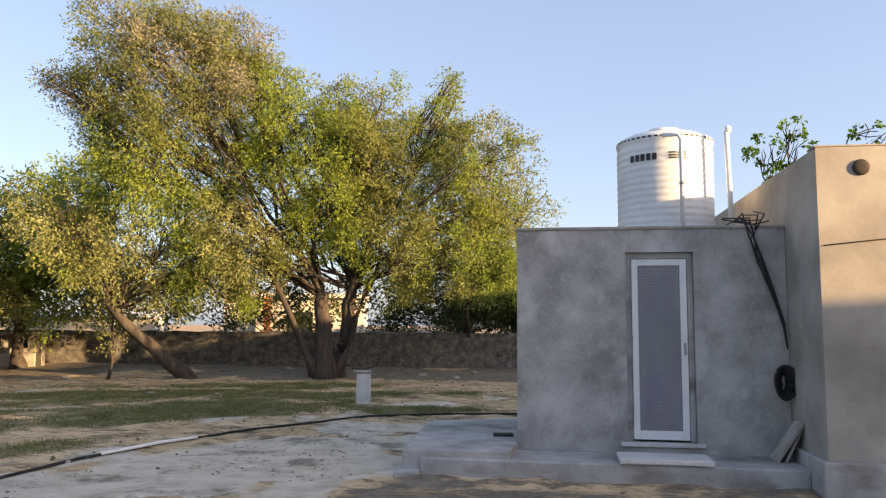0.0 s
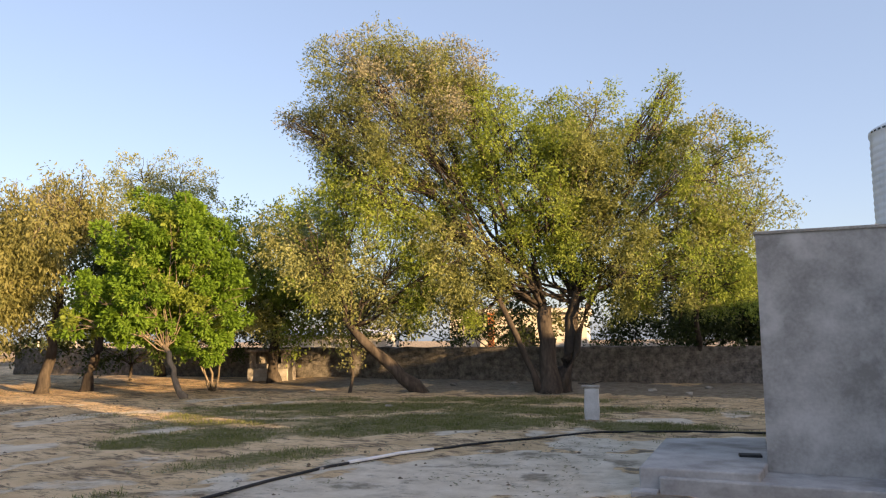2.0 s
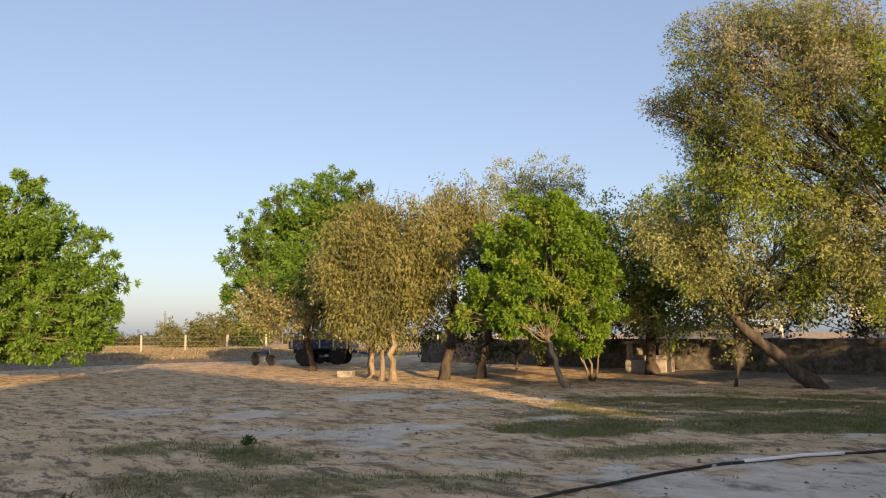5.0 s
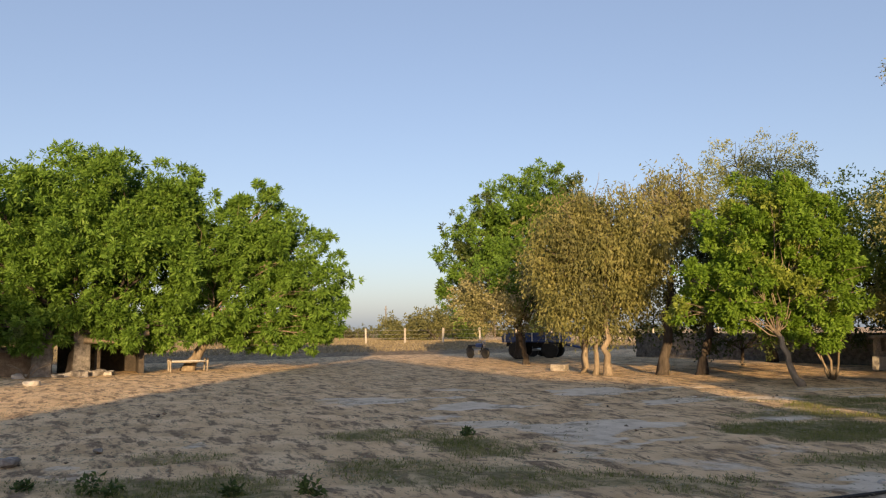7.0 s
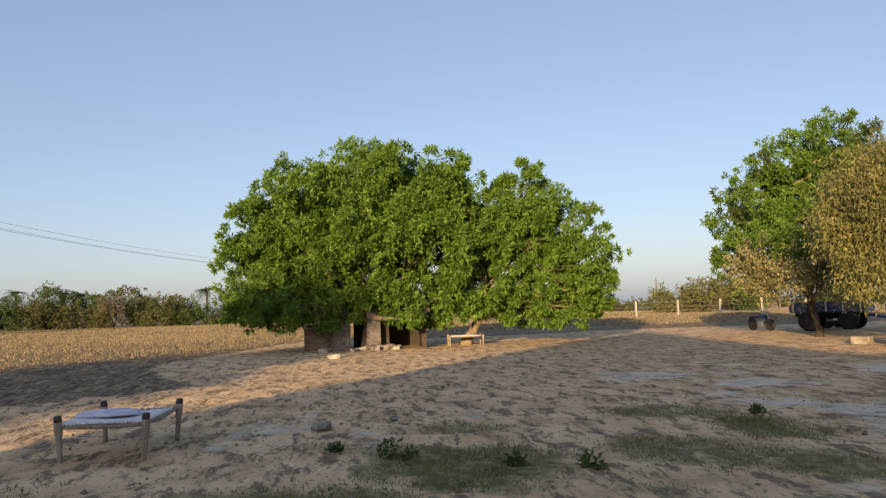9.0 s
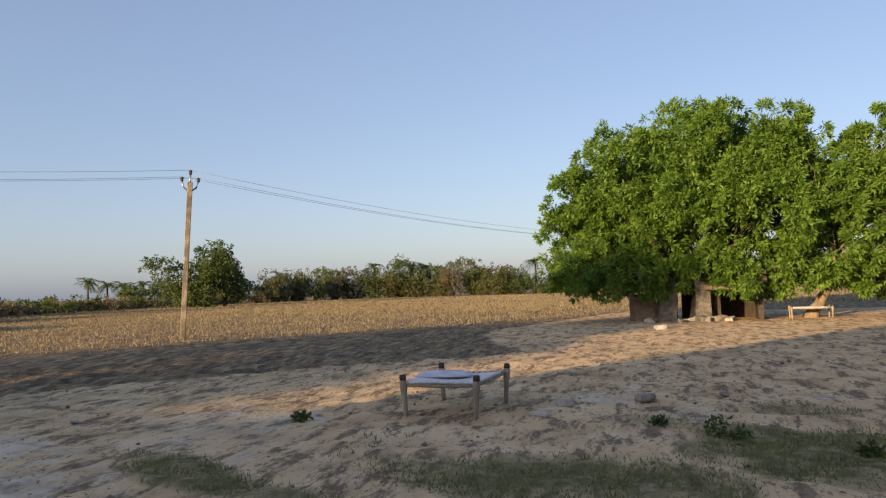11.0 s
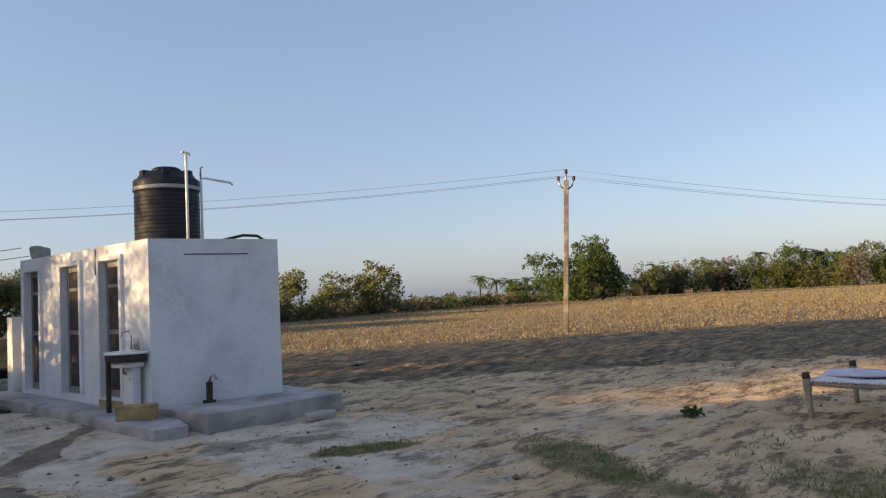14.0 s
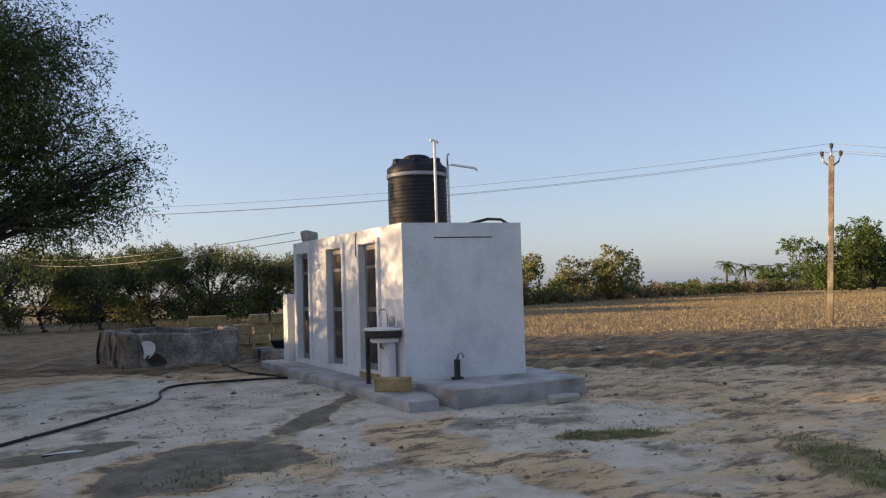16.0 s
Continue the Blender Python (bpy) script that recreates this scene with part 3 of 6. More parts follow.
def foliage(blobs, rs, per, length, width, droop, clump, fill=0.55, hang=0.0, squash=0.9, style="spray", reach=0.5):
    """Leaves on the lumps of round masses, per clumps on a square metre, clump: (leaves, spread).
    spray: leaflets along a few thin arms. rosette: long leaves that fan out from one point and droop."""
    B, T, S, centres, ids = [], [], [], [], []
    many, spread = clump
    for bx, by, bz, br in blobs:
        k = max(6, int(per * 4 * math.pi * br * br))
        c, d = lumps_of(bx, by, bz, br, k, rs, fill, squash)
        centres.append(c)
        many_ = np.maximum(4, (many * rs.uniform(0.6, 1.4, k)).astype(int))
        row = np.repeat(np.arange(k), many_)
        n = len(row)
        ids.append(row + sum(len(q) for q in centres[:-1]))
        if style == "rosette":
            star = unit(rs.normal(0, 1, (n, 3)) + d[row] * 0.9 + np.array([0, 0, 0.35 - droop * 0.5]))
            p = c[row] + star * (spread * rs.uniform(0.05, 1.0, n))[:, None]
            g = unit(star + np.array([0, 0, -droop]) * rs.uniform(0.3, 1.1, n)[:, None])
        else:
            arms = unit(rs.normal(0, 0.75, (k, 5, 3)) + d[:, None] * 0.6 + np.array([0, 0, 0.15 - droop]))
            arm = arms[row, rs.randint(0, 5, n)]
            along = rs.rand(n) ** 0.8
            p = c[row] + arm * (reach * along)[:, None] + rs.normal(0, spread * 0.22, (n, 3))
            p[:, 2] -= 0.25 * reach * along ** 2
            g = unit(arm * 0.7 + rs.normal(0, 0.55, (n, 3)) + np.array([0, 0, -droop * 0.4]))
        if hang:
            p[:, 2] -= hang * rs.rand(n) ** 1.5 * 0.6
        ln = length * rs.uniform(0.6, 1.3, n)[:, None]
        s = unit(np.cross(g, rs.normal(0, 1, (n, 3)))) * width * rs.uniform(0.7, 1.25, n)[:, None]
        B.append(p)
        T.append(p + g * ln)
        S.append(s)
    return np.concatenate(B), np.concatenate(T), np.concatenate(S), np.concatenate(centres)[np.concatenate(ids)]


def tree(name, base, fork, blobs, leaf, label, seed, trunk_r=0.25, per=3.0, length=0.22, width=0.05, droop=0.4, clump=(14, 0.28),
         bark=None, fill=0.5, hang=0.0, depth=0.7, back=True, limbs=None, extra=None, twig=0.5, stems=None, category="tree", group="", limb_r=0.24, style="spray", reach=0.5, squash=0.9, grow=1.0):
    """A tree: trunk from base to fork, a limb to each mass of leaves, twigs, and crowns of single leaves."""
    rs = np.random.RandomState(seed)
    bark = bark or BARK
    base = (base[0], base[1], level(base[0], base[1]))
    root = thing(name, base, 0, label, category, group)
    o = np.array(base)
    view = np.array([base[0], base[1], 0.0])
    view = view / max(np.linalg.norm(view), 1e-6)
    masses = []
    for bx, by, bz, br in blobs:
        br = br * grow
        p = np.array([bx, by, bz]) - o + view * rs.uniform(-depth, depth) * br
        masses.append((*p, br))
        if back:
            q = p + view * br * rs.uniform(0.9, 1.5) + np.array([0, 0, -0.1 * br])
            masses.append((*q, br * 0.85))
    f = np.array(fork) - o
    pts = curve_points((0, 0, -0.15), f, 0.0, rs, 9, 0.05)
    radii = [trunk_r * (1.55 if i == 0 else 1.2 if i == 1 else 1.0 - 0.35 * i / 8) for i in range(9)]
    bm = bmesh.new()
    me = tube(pts, radii, 12)
    bm.from_mesh(me)
    bpy.data.meshes.remove(me)
    rough(bm, trunk_r * 0.22, 2.2 / max(trunk_r, 0.1) * 0.35)
    part("trunk", bm, bark, root, smooth=True)
    for s in stems or ():
        sp = curve_points((s[0] - o[0], s[1] - o[1], level(s[0], s[1]) - o[2] - 0.1), np.array(s[2:5]) - o, 0.02, rs, 7, 0.05)
        part("trunk", tube(sp, [s[5] * (1.4 if i == 0 else 1 - 0.06 * i) for i in range(7)], 9), bark, root, smooth=True)
    use = masses[::2] if back else masses
    twigs = []
    for i, (x, y, z, r) in enumerate(use):
        c = np.array([x, y, z])
        lp = curve_points(f * rs.uniform(0.86, 1.0), c, rs.uniform(0.02, 0.14), rs, 7, 0.10)
        L = np.linalg.norm(c - f)
        r0 = trunk_r * limb_r * rs.uniform(0.7, 1.25)
        part("limb", tube(lp, [max(0.012, r0 * (1 - 0.13 * k)) for k in range(7)], 7), bark, root, smooth=True)
        for k in range(int(10 * twig) + 1):
            e = c + unit(rs.normal(0, 1, 3) + np.array([0, 0, 0.3])) * r * rs.uniform(0.6, 1.0)
            st = lp[rs.randint(3, 7)]
            tp = curve_points(st, e, 0.05, rs, 4, 0.12)
            twigs.append(tube_data(tp, [r0 * 0.28 + 0.006, r0 * 0.2 + 0.005, 0.01, 0.005], 4, False))
    if twigs:
        part("branchwork", mesh_of("branchwork", *merged(twigs)), bark, root, smooth=True)["kind"] = "stuff"
    B, T, S, C = foliage(masses, rs, per * 0.8, length * 0.85, width * 1.1, droop, (int(clump[0] * 3.2), clump[1] * 1.2), fill, hang, squash, style, reach)
    if extra is None:
        groups = [(leaf, np.ones(len(B), bool))]
    else:   # a second kind of leaf in some clumps
        other, share = extra
        pick = fbm(C[:, 0] * 0.7 + 50, C[:, 2] * 0.7 + C[:, 1] * 0.5, 3) < share
        groups = [(leaf, ~pick), (other, pick)]
    for mat, keep in groups:
        if keep.any():
            part("crown", cards("crown", B[keep], T[keep], S[keep], mat), mat, root)["kind"] = "stuff"
    return root


def across(cx, cy, ux, uy, masses):
    """Masses of leaves by (sideways, height, radius) about a middle, sideways along (ux, uy)."""
    return [(cx + u * ux, cy + u * uy, z, r) for u, z, r in masses]


tree("tamarind_tree", (-3.5, 22.7), (-3.6, 22.9, 2.6),
     [(-8.2, 21.6, 9.0, 1.7), (-6.6, 22.1, 9.6, 1.2), (-9.3, 21.1, 8.0, 0.9), (-7.4, 21.8, 7.7, 1.5), (-9.0, 21.4, 9.8, 0.6), (-9.9, 21.0, 8.9, 0.5), (-10.1, 20.9, 7.7, 0.5), (-7.2, 21.9, 10.3, 0.6), (-5.8, 22.3, 9.0, 0.8), (-9.6, 21.0, 6.9, 0.5), (-10.6, 20.9, 8.4, 0.55), (-9.8, 21.0, 10.2, 0.6), (-8.2, 21.4, 10.5, 0.7), (-6.2, 22.0, 10.0, 0.6), (-11.0, 20.8, 8.3, 0.35)],
     LEAF_TAMARIND, "tall old feathery tamarind tree with brownish olive leaves", 11, 0.30, 6.2, 0.115, 0.017, 0.1, (19, 0.2),
     extra=(LEAF_DRY, 0.42), limb_r=0.22, twig=2.0, reach=0.55,
     stems=[(-3.75, 22.6, -5.3, 22.3, 3.6, 0.11), (-3.2, 22.7, -1.9, 23.0, 3.9, 0.12)])
tree("tamarind_tree", (-3.2, 22.95), (-2.7, 23.1, 3.0),
     [(-4.8, 22.5, 7.7, 1.5), (-3.6, 22.8, 6.4, 1.9), (-2.1, 23.0, 7.9, 1.2), (-1.3, 23.0, 6.4, 1.7), (0.7, 23.0, 5.0, 1.6), (-2.0, 23.0, 4.6, 1.4), (2.0, 23.0, 4.6, 1.2), (1.2, 23.0, 6.4, 1.2), (-3.4, 22.6, 5.0, 1.2), (-4.6, 22.2, 4.3, 1.0), (-6.1, 22.0, 3.4, 0.7), (-1.2, 22.4, 3.5, 0.9), (0.8, 22.6, 3.4, 1.1), (-2.7, 22.2, 3.9, 0.8), (2.2, 22.8, 3.3, 0.9),
      (-6.0, 22.2, 6.2, 1.3), (-6.4, 22.1, 4.6, 0.9), (0.1, 23.0, 8.6, 0.35), (0.25, 23.0, 9.2, 0.3), (-1.0, 23.0, 3.4, 1.0), (-5.6, 22.6, 2.7, 0.7), (-4.9, 22.3, 3.3, 0.6), (-0.4, 23.0, 7.5, 1.1), (-3.2, 22.8, 8.0, 0.9), (-2.6, 22.9, 7.0, 1.2), (-5.2, 22.4, 8.8, 0.7)],
     LEAF_TAMARIND, "spreading tamarind tree with fresh yellow-green leaves beside the rubble wall", 12, 0.24, 5.8, 0.12, 0.019, 0.2, (18, 0.2),
     extra=(LEAF_TAMARIND_FRESH, 0.56), limb_r=0.24, twig=1.8, reach=0.45)
tree("sparse_tree", (0.9, 27.6), (0.8, 26.0, 2.6), [(0.6, 23.6, 7.2, 1.2), (1.7, 23.5, 6.6, 1.4), (2.5, 23.2, 5.3, 1.1), (1.4, 23.4, 5.0, 1.2)],
     LEAF_TAMARIND, "thin half-bare tree with sparse brownish twigs and leaves", 13, 0.12, 2.6, 0.13, 0.02, 0.2, (9, 0.2), extra=(LEAF_DRY, 0.5), twig=2.6, limb_r=0.26)
tree("leaning_tree", (-7.31, 22.18), (-9.41, 21.25, 2.27),
     [(-8.48, 21.08, 6.05, 1.50), (-7.06, 21.59, 5.04, 1.50), (-6.05, 21.84, 3.95, 0.97), (-9.66, 20.58, 3.95, 1.32), (-7.81, 21.34, 3.62, 1.06), (-10.42, 20.24, 4.62, 1.32), (-9.24, 20.75, 6.14, 1.06), (-6.72, 21.67, 3.11, 0.79), (-7.6, 22.2, 2.6, 0.7), (-8.7, 21.4, 2.8, 0.7)],
     LEAF_SILVER, "leaning tree with a bent trunk and grey-olive hanging leaves", 14, 0.2, 5.0, 0.13, 0.02, 0.5, (17, 0.2), extra=(LEAF_TAMARIND_FRESH, 0.46), twig=1.4, reach=0.55)
tree("sapling", (-9.3, 21.6), (-9.3, 21.6, 1.8), [(-9.35, 21.6, 2.0, 0.45), (-9.0, 21.6, 1.4, 0.4)], LEAF_OLIVE, "slim young sapling with few leaves", 15, 0.05, 2.2, 0.14, 0.03, 0.3, (9, 0.2), back=False)
tree("green_tree", (-13.45, 19.2), (-14.0, 18.9, 1.5),
     across(-14.3, 19.2, 0.81, 0.59, [(-1.2, 4.6, 0.6), (-0.4, 5.2, 0.7), (0.6, 5.3, 0.7), (1.3, 4.8, 0.6), (0.2, 4.3, 0.9), (1.0, 3.9, 0.8), (-0.8, 3.8, 0.7), (-2.1, 3.0, 0.5), (-2.2, 2.1, 0.45), (-1.4, 2.7, 0.7),
                                          (-0.4, 3.0, 0.9), (0.7, 2.7, 0.9), (1.6, 2.4, 0.7), (0.2, 1.9, 0.7), (1.3, 1.6, 0.6), (-0.9, 2.0, 0.5), (1.9, 3.3, 0.6)]),
     LEAF_GREEN, "bright green leafy young tree with a thin pale trunk", 16, 0.10, 8.0, 0.16, 0.027, 0.5, (13, 0.12), bark=BARK_PALE, twig=0.6, style="rosette", grow=1.2, extra=(LEAF_TAMARIND_FRESH, 0.36), limb_r=0.2,
     stems=[(-14.3, 22.0, -13.7, 20.6, 1.9, 0.04), (-14.35, 22.0, -14.4, 20.7, 1.9, 0.035), (-14.4, 22.1, -13.2, 20.8, 1.8, 0.035), (-14.5, 22.1, -15.0, 21.3, 1.8, 0.03)])
tree("drooping_tree", (-20.3, 18.4), (-20.5, 18.6, 2.2),
     across(-20.5, 18.5, 0.685, 0.729, [(-1.6, 5.2, 0.9), (-1.2, 6.0, 0.8), (-0.2, 6.5, 0.8), (0.8, 6.2, 0.8), (1.6, 5.2, 0.8), (0.0, 5.4, 1.2), (-1.4, 4.3, 0.8), (0.3, 4.3, 0.9), (1.5, 4.2, 0.7), (0.8, 4.7, 1.0), (-0.6, 3.4, 0.6), (-1.3, 3.3, 0.7), (0.3, 3.2, 0.8), (1.4, 3.4, 0.7), (-2.0, 4.2, 0.6), (0.0, 2.5, 0.5), (-0.9, 2.6, 0.5)]),
     LEAF_YELLOW, "drooping tree with brownish yellow hanging pods and leaves", 17, 0.13, 4.6, 0.20, 0.026, 1.6, (17, 0.2), hang=0.7, bark=BARK_PALE, reach=0.95,
     extra=(LEAF_OLIVE, 0.42), stems=[(-20.9, 18.4, -20.9, 18.8, 2.2, 0.1), (-21.9, 18.7, -21.6, 18.8, 2.0, 0.12), (-22.1, 18.9, -22.2, 18.9, 1.8, 0.1)])
tree("drooping_tree", (-19.2, 19.9), (-19.3, 20.6, 3.2), across(-19.3, 20.9, 0.685, 0.729, [(-0.5, 7.0, 0.7), (0.3, 7.1, 0.7), (0.0, 6.2, 0.7), (0.5, 6.0, 0.6), (-0.4, 5.8, 0.55)]),
     LEAF_YELLOW, "tall tree with a straight trunk and brown hanging pods", 18, 0.18, 4.6, 0.20, 0.026, 1.5, (17, 0.2), hang=0.9, extra=(LEAF_DRY, 0.4), reach=0.9)
# dark leaves added to stand for the shade under the crowns
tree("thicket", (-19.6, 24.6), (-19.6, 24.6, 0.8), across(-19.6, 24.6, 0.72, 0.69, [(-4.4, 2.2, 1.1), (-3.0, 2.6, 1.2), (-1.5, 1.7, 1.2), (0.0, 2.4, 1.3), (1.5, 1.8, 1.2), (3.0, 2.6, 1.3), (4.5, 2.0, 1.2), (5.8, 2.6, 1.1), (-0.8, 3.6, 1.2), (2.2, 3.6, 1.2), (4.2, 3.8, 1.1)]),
     LEAF_SHADE, "dark leaf mass added as the deep shade behind the trunks", 32, 0.08, 3.2, 0.17, 0.035, 0.4, (12, 0.2), category="bush", back=False)
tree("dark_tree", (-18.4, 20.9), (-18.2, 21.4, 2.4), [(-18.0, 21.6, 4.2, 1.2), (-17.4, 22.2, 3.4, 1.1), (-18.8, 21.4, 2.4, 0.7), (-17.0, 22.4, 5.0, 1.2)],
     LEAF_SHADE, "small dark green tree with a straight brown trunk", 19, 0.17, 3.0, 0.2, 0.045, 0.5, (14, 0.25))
tree("olive_tree", (-20.4, 27.4), (-20.5, 27.2, 4.2), [(-21.1, 26.8, 8.3, 1.2), (-19.9, 27.7, 8.5, 1.3), (-21.5, 26.5, 6.6, 1.5), (-19.4, 27.9, 7.0, 1.3), (-20.2, 27.4, 5.2, 1.6)],
     LEAF_SILVER, "tall sparse olive-green tree with fine leaves", 20, 0.18, 3.2, 0.15, 0.024, 0.2, (12, 0.22), twig=1.6)
tree("olive_tree", (-13.76, 24.94), (-13.76, 24.94, 2.46), [(-14.71, 24.42, 5.04, 1.35), (-13.42, 25.03, 4.78, 1.72), (-12.47, 25.54, 5.64, 1.26), (-14.53, 24.51, 2.98, 1.17), (-11.70, 25.11, 4.18, 1.26), (-15.82, 24.08, 4.01, 1.26), (-13.33, 24.60, 2.46, 1.17), (-11.87, 24.42, 2.80, 1.08), (-10.84, 24.25, 2.46, 0.90), (-12.56, 24.42, 3.84, 1.08)],
     LEAF_SILVER, "round olive-green tree behind the rubble wall", 21, 0.2, 3.6, 0.17, 0.03, 0.3, (13, 0.22), extra=(LEAF_TAMARIND_FRESH, 0.62))
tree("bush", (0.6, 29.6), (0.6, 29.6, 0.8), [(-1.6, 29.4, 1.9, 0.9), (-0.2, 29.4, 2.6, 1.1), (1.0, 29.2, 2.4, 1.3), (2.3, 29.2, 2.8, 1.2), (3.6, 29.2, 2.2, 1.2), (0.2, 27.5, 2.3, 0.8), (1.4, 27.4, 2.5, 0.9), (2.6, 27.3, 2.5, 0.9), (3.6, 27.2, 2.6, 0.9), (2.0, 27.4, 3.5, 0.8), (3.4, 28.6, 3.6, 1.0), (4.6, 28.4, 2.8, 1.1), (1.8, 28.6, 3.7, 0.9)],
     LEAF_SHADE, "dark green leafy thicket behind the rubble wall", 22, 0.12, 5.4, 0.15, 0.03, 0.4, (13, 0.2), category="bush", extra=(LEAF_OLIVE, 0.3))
tree("thicket", (-7.0, 29.4), (-7.0, 29.4, 0.8), [(-3.6, 29.2, 2.6, 1.0), (-5.2, 29.6, 3.2, 0.9), (-9.6, 29.6, 2.9, 1.2), (-11.4, 29.4, 2.5, 1.1), (-8.6, 29.4, 3.9, 1.1), (-13.0, 29.6, 3.2, 1.1), (-1.8, 29.6, 3.6, 1.1)],
     LEAF_OLIVE, "loose olive thicket behind the rubble wall", 29, 0.08, 2.0, 0.2, 0.045, 0.4, (12, 0.28), category="bush", extra=(LEAF_SHADE, 0.45), back=False)
tree("dark_green_tree", (-33.0, 24.0), (-32.6, 23.8, 2.4),
     [(-31.6, 24.7, 8.9, 1.5), (-32.7, 23.3, 7.9, 1.7), (-33.5, 22.1, 6.5, 1.7), (-34.1, 21.2, 5.3, 1.2), (-32.0, 24.2, 6.1, 2.1), (-32.7, 23.2, 4.5, 2.1), (-34.2, 20.8, 3.7, 0.9), (-30.6, 25.6, 7.4, 1.6), (-30.0, 26.0, 5.4, 1.8)],
     LEAF_NEEM, "large dark green shade tree over the parked trolley", 23, 0.3, 4.2, 0.24, 0.032, 0.5, (13, 0.14), extra=(LEAF_DARK, 0.42), style="rosette", grow=1.1)
tree("flowering_tree", (-28.6, 21.2), (-28.2, 20.4, 1.7), [(-28.6, 18.9, 3.6, 1.3), (-28.0, 19.7, 2.9, 1.5), (-27.2, 20.6, 2.6, 1.3), (-28.8, 18.6, 2.5, 0.8), (-27.0, 20.8, 3.8, 1.1)],
     LEAF_CREAM, "low tree covered with pale cream blossom", 24, 0.14, 4.4, 0.15, 0.034, 0.3, (13, 0.2), extra=(LEAF_NEEM, 0.5))
tree("neem_tree", (-32.9, 3.0), (-33.4, 3.0, 2.2),
     [(-34.2, 2.4, 6.9, 2.1), (-34.3, 0.4, 6.0, 1.9), (-34.3, -1.5, 5.1, 1.3), (-34.3, -1.6, 3.4, 1.5), (-34.0, 4.8, 6.6, 2.2), (-33.7, 6.3, 7.0, 1.4), (-34.3, 0.3, 3.7, 2.0), (-34.2, 3.1, 4.2, 2.2), (-33.8, 5.7, 4.2, 2.1), (-34.3, 1.9, 2.8, 1.0), (-34.3, -0.4, 2.5, 1.0), (-32.6, -2.0, 2.0, 0.9), (-32.2, -0.6, 1.75, 0.7), (-32.2, 0.8, 1.8, 0.65), (-32.2, 2.2, 1.85, 0.6), (-32.2, 3.6, 1.9, 0.65), (-32.6, 5.4, 1.65, 0.75), (-33.0, 6.4, 1.7, 0.7), (-32.0, 1.5, 1.7, 0.55), (-32.0, 2.9, 1.75, 0.5), (-32.0, 4.5, 1.75, 0.55)],
     LEAF_NEEM, "huge round neem tree with dense bright green leaves", 25, 0.42, 7.0, 0.25, 0.030, 0.5, (14, 0.13), fill=0.75, grow=1.14, depth=0.5, extra=(LEAF_DARK, 0.24), style="rosette")
tree("neem_tree", (-34.0, 7.2), (-33.6, 8.3, 1.9),
     [(-32.9, 9.7, 6.6, 1.2), (-32.5, 11.1, 5.2, 1.5), (-32.9, 9.6, 4.4, 1.8), (-32.1, 12.2, 3.6, 1.3), (-32.5, 11.0, 2.5, 1.2), (-33.4, 8.2, 3.0, 1.5), (-31.9, 12.7, 2.3, 0.9), (-33.4, 7.9, 5.2, 1.3), (-32.6, 9.4, 1.7, 0.75), (-32.2, 10.8, 1.6, 0.8), (-32.0, 12.2, 1.6, 0.7), (-32.8, 8.6, 1.9, 0.6)],
     LEAF_NEEM, "neem tree with a leaning trunk and dense green leaves", 26, 0.24, 7.0, 0.25, 0.030, 0.5, (14, 0.13), fill=0.75, grow=1.14, depth=0.5, bark=BARK_PALE, extra=(LEAF_DARK, 0.22), style="rosette")
tree("feathery_tree", (2.4, -17.6), (1.6, -17.3, 2.2),
     [(-0.7, -17.0, 5.9, 1.5), (-1.1, -17.0, 7.0, 1.0), (-1.8, -17.0, 5.1, 0.9), (-1.2, -17.0, 4.1, 1.1), (-2.4, -16.9, 4.5, 0.7), (-2.9, -16.8, 3.9, 0.55), (0.4, -17.0, 4.9, 1.7), (-1.0, -17.0, 3.2, 0.8), (-2.1, -17.0, 3.4, 0.7), (-3.1, -16.8, 4.5, 0.3),
      # the last four masses are out of view, added to shade the wash house
      (1.2, -17.4, 6.6, 1.9), (3.2, -17.6, 5.4, 2.1), (2.0, -18.0, 3.8, 1.5), (0.2, -17.6, 7.8, 1.2), (2.4, -17.0, 8.0, 1.5), (-0.3, -17.4, 6.2, 1.4), (2.2, -14.6, 2.4, 1.3), (3.6, -15.0, 3.4, 1.5), (4.2, -13.9, 2.2, 1.2), (3.0, -16.0, 2.4, 1.3)],
     LEAF_DARK, "feathery dark green tree overhanging the yard", 27, 0.3, 6.2, 0.11, 0.0125, 0.3, (21, 0.12), twig=1.6, fill=0.3, extra=(LEAF_SHADE, 0.45), reach=0.8, squash=0.6)
tree("young_tree", (6.2, 14.2), (6.2, 13.9, 3.6), [(6.3, 13.6, 5.2, 0.25), (6.0, 13.7, 4.8, 0.35), (6.4, 13.6, 4.8, 0.3), (5.75, 13.8, 4.7, 0.2), (6.0, 13.8, 4.4, 0.25), (7.4, 13.0, 5.0, 0.25), (7.8, 12.9, 4.9, 0.2)],
     LEAF_NEEM, "young tree with loose green leaves behind the plastered building", 28, 0.05, 6.0, 0.11, 0.022, 0.5, (7, 0.05), back=False, style="rosette")
# out of view, added only for the shade it throws
tree("feathery_tree", (7.0, -25.0), (7.0, -25.0, 2.4), [(7.0, -25.0, 5.0, 1.9), (5.6, -26.4, 4.4, 1.7), (8.2, -23.6, 4.6, 1.8), (6.6, -28.0, 3.8, 1.6), (8.0, -26.6, 6.0, 1.6)],
     LEAF_DARK, "unseen feathery tree added beyond the yard edge to cast shade", 30, 0.3, 2.4, 0.2, 0.03, 0.2, (14, 0.26))
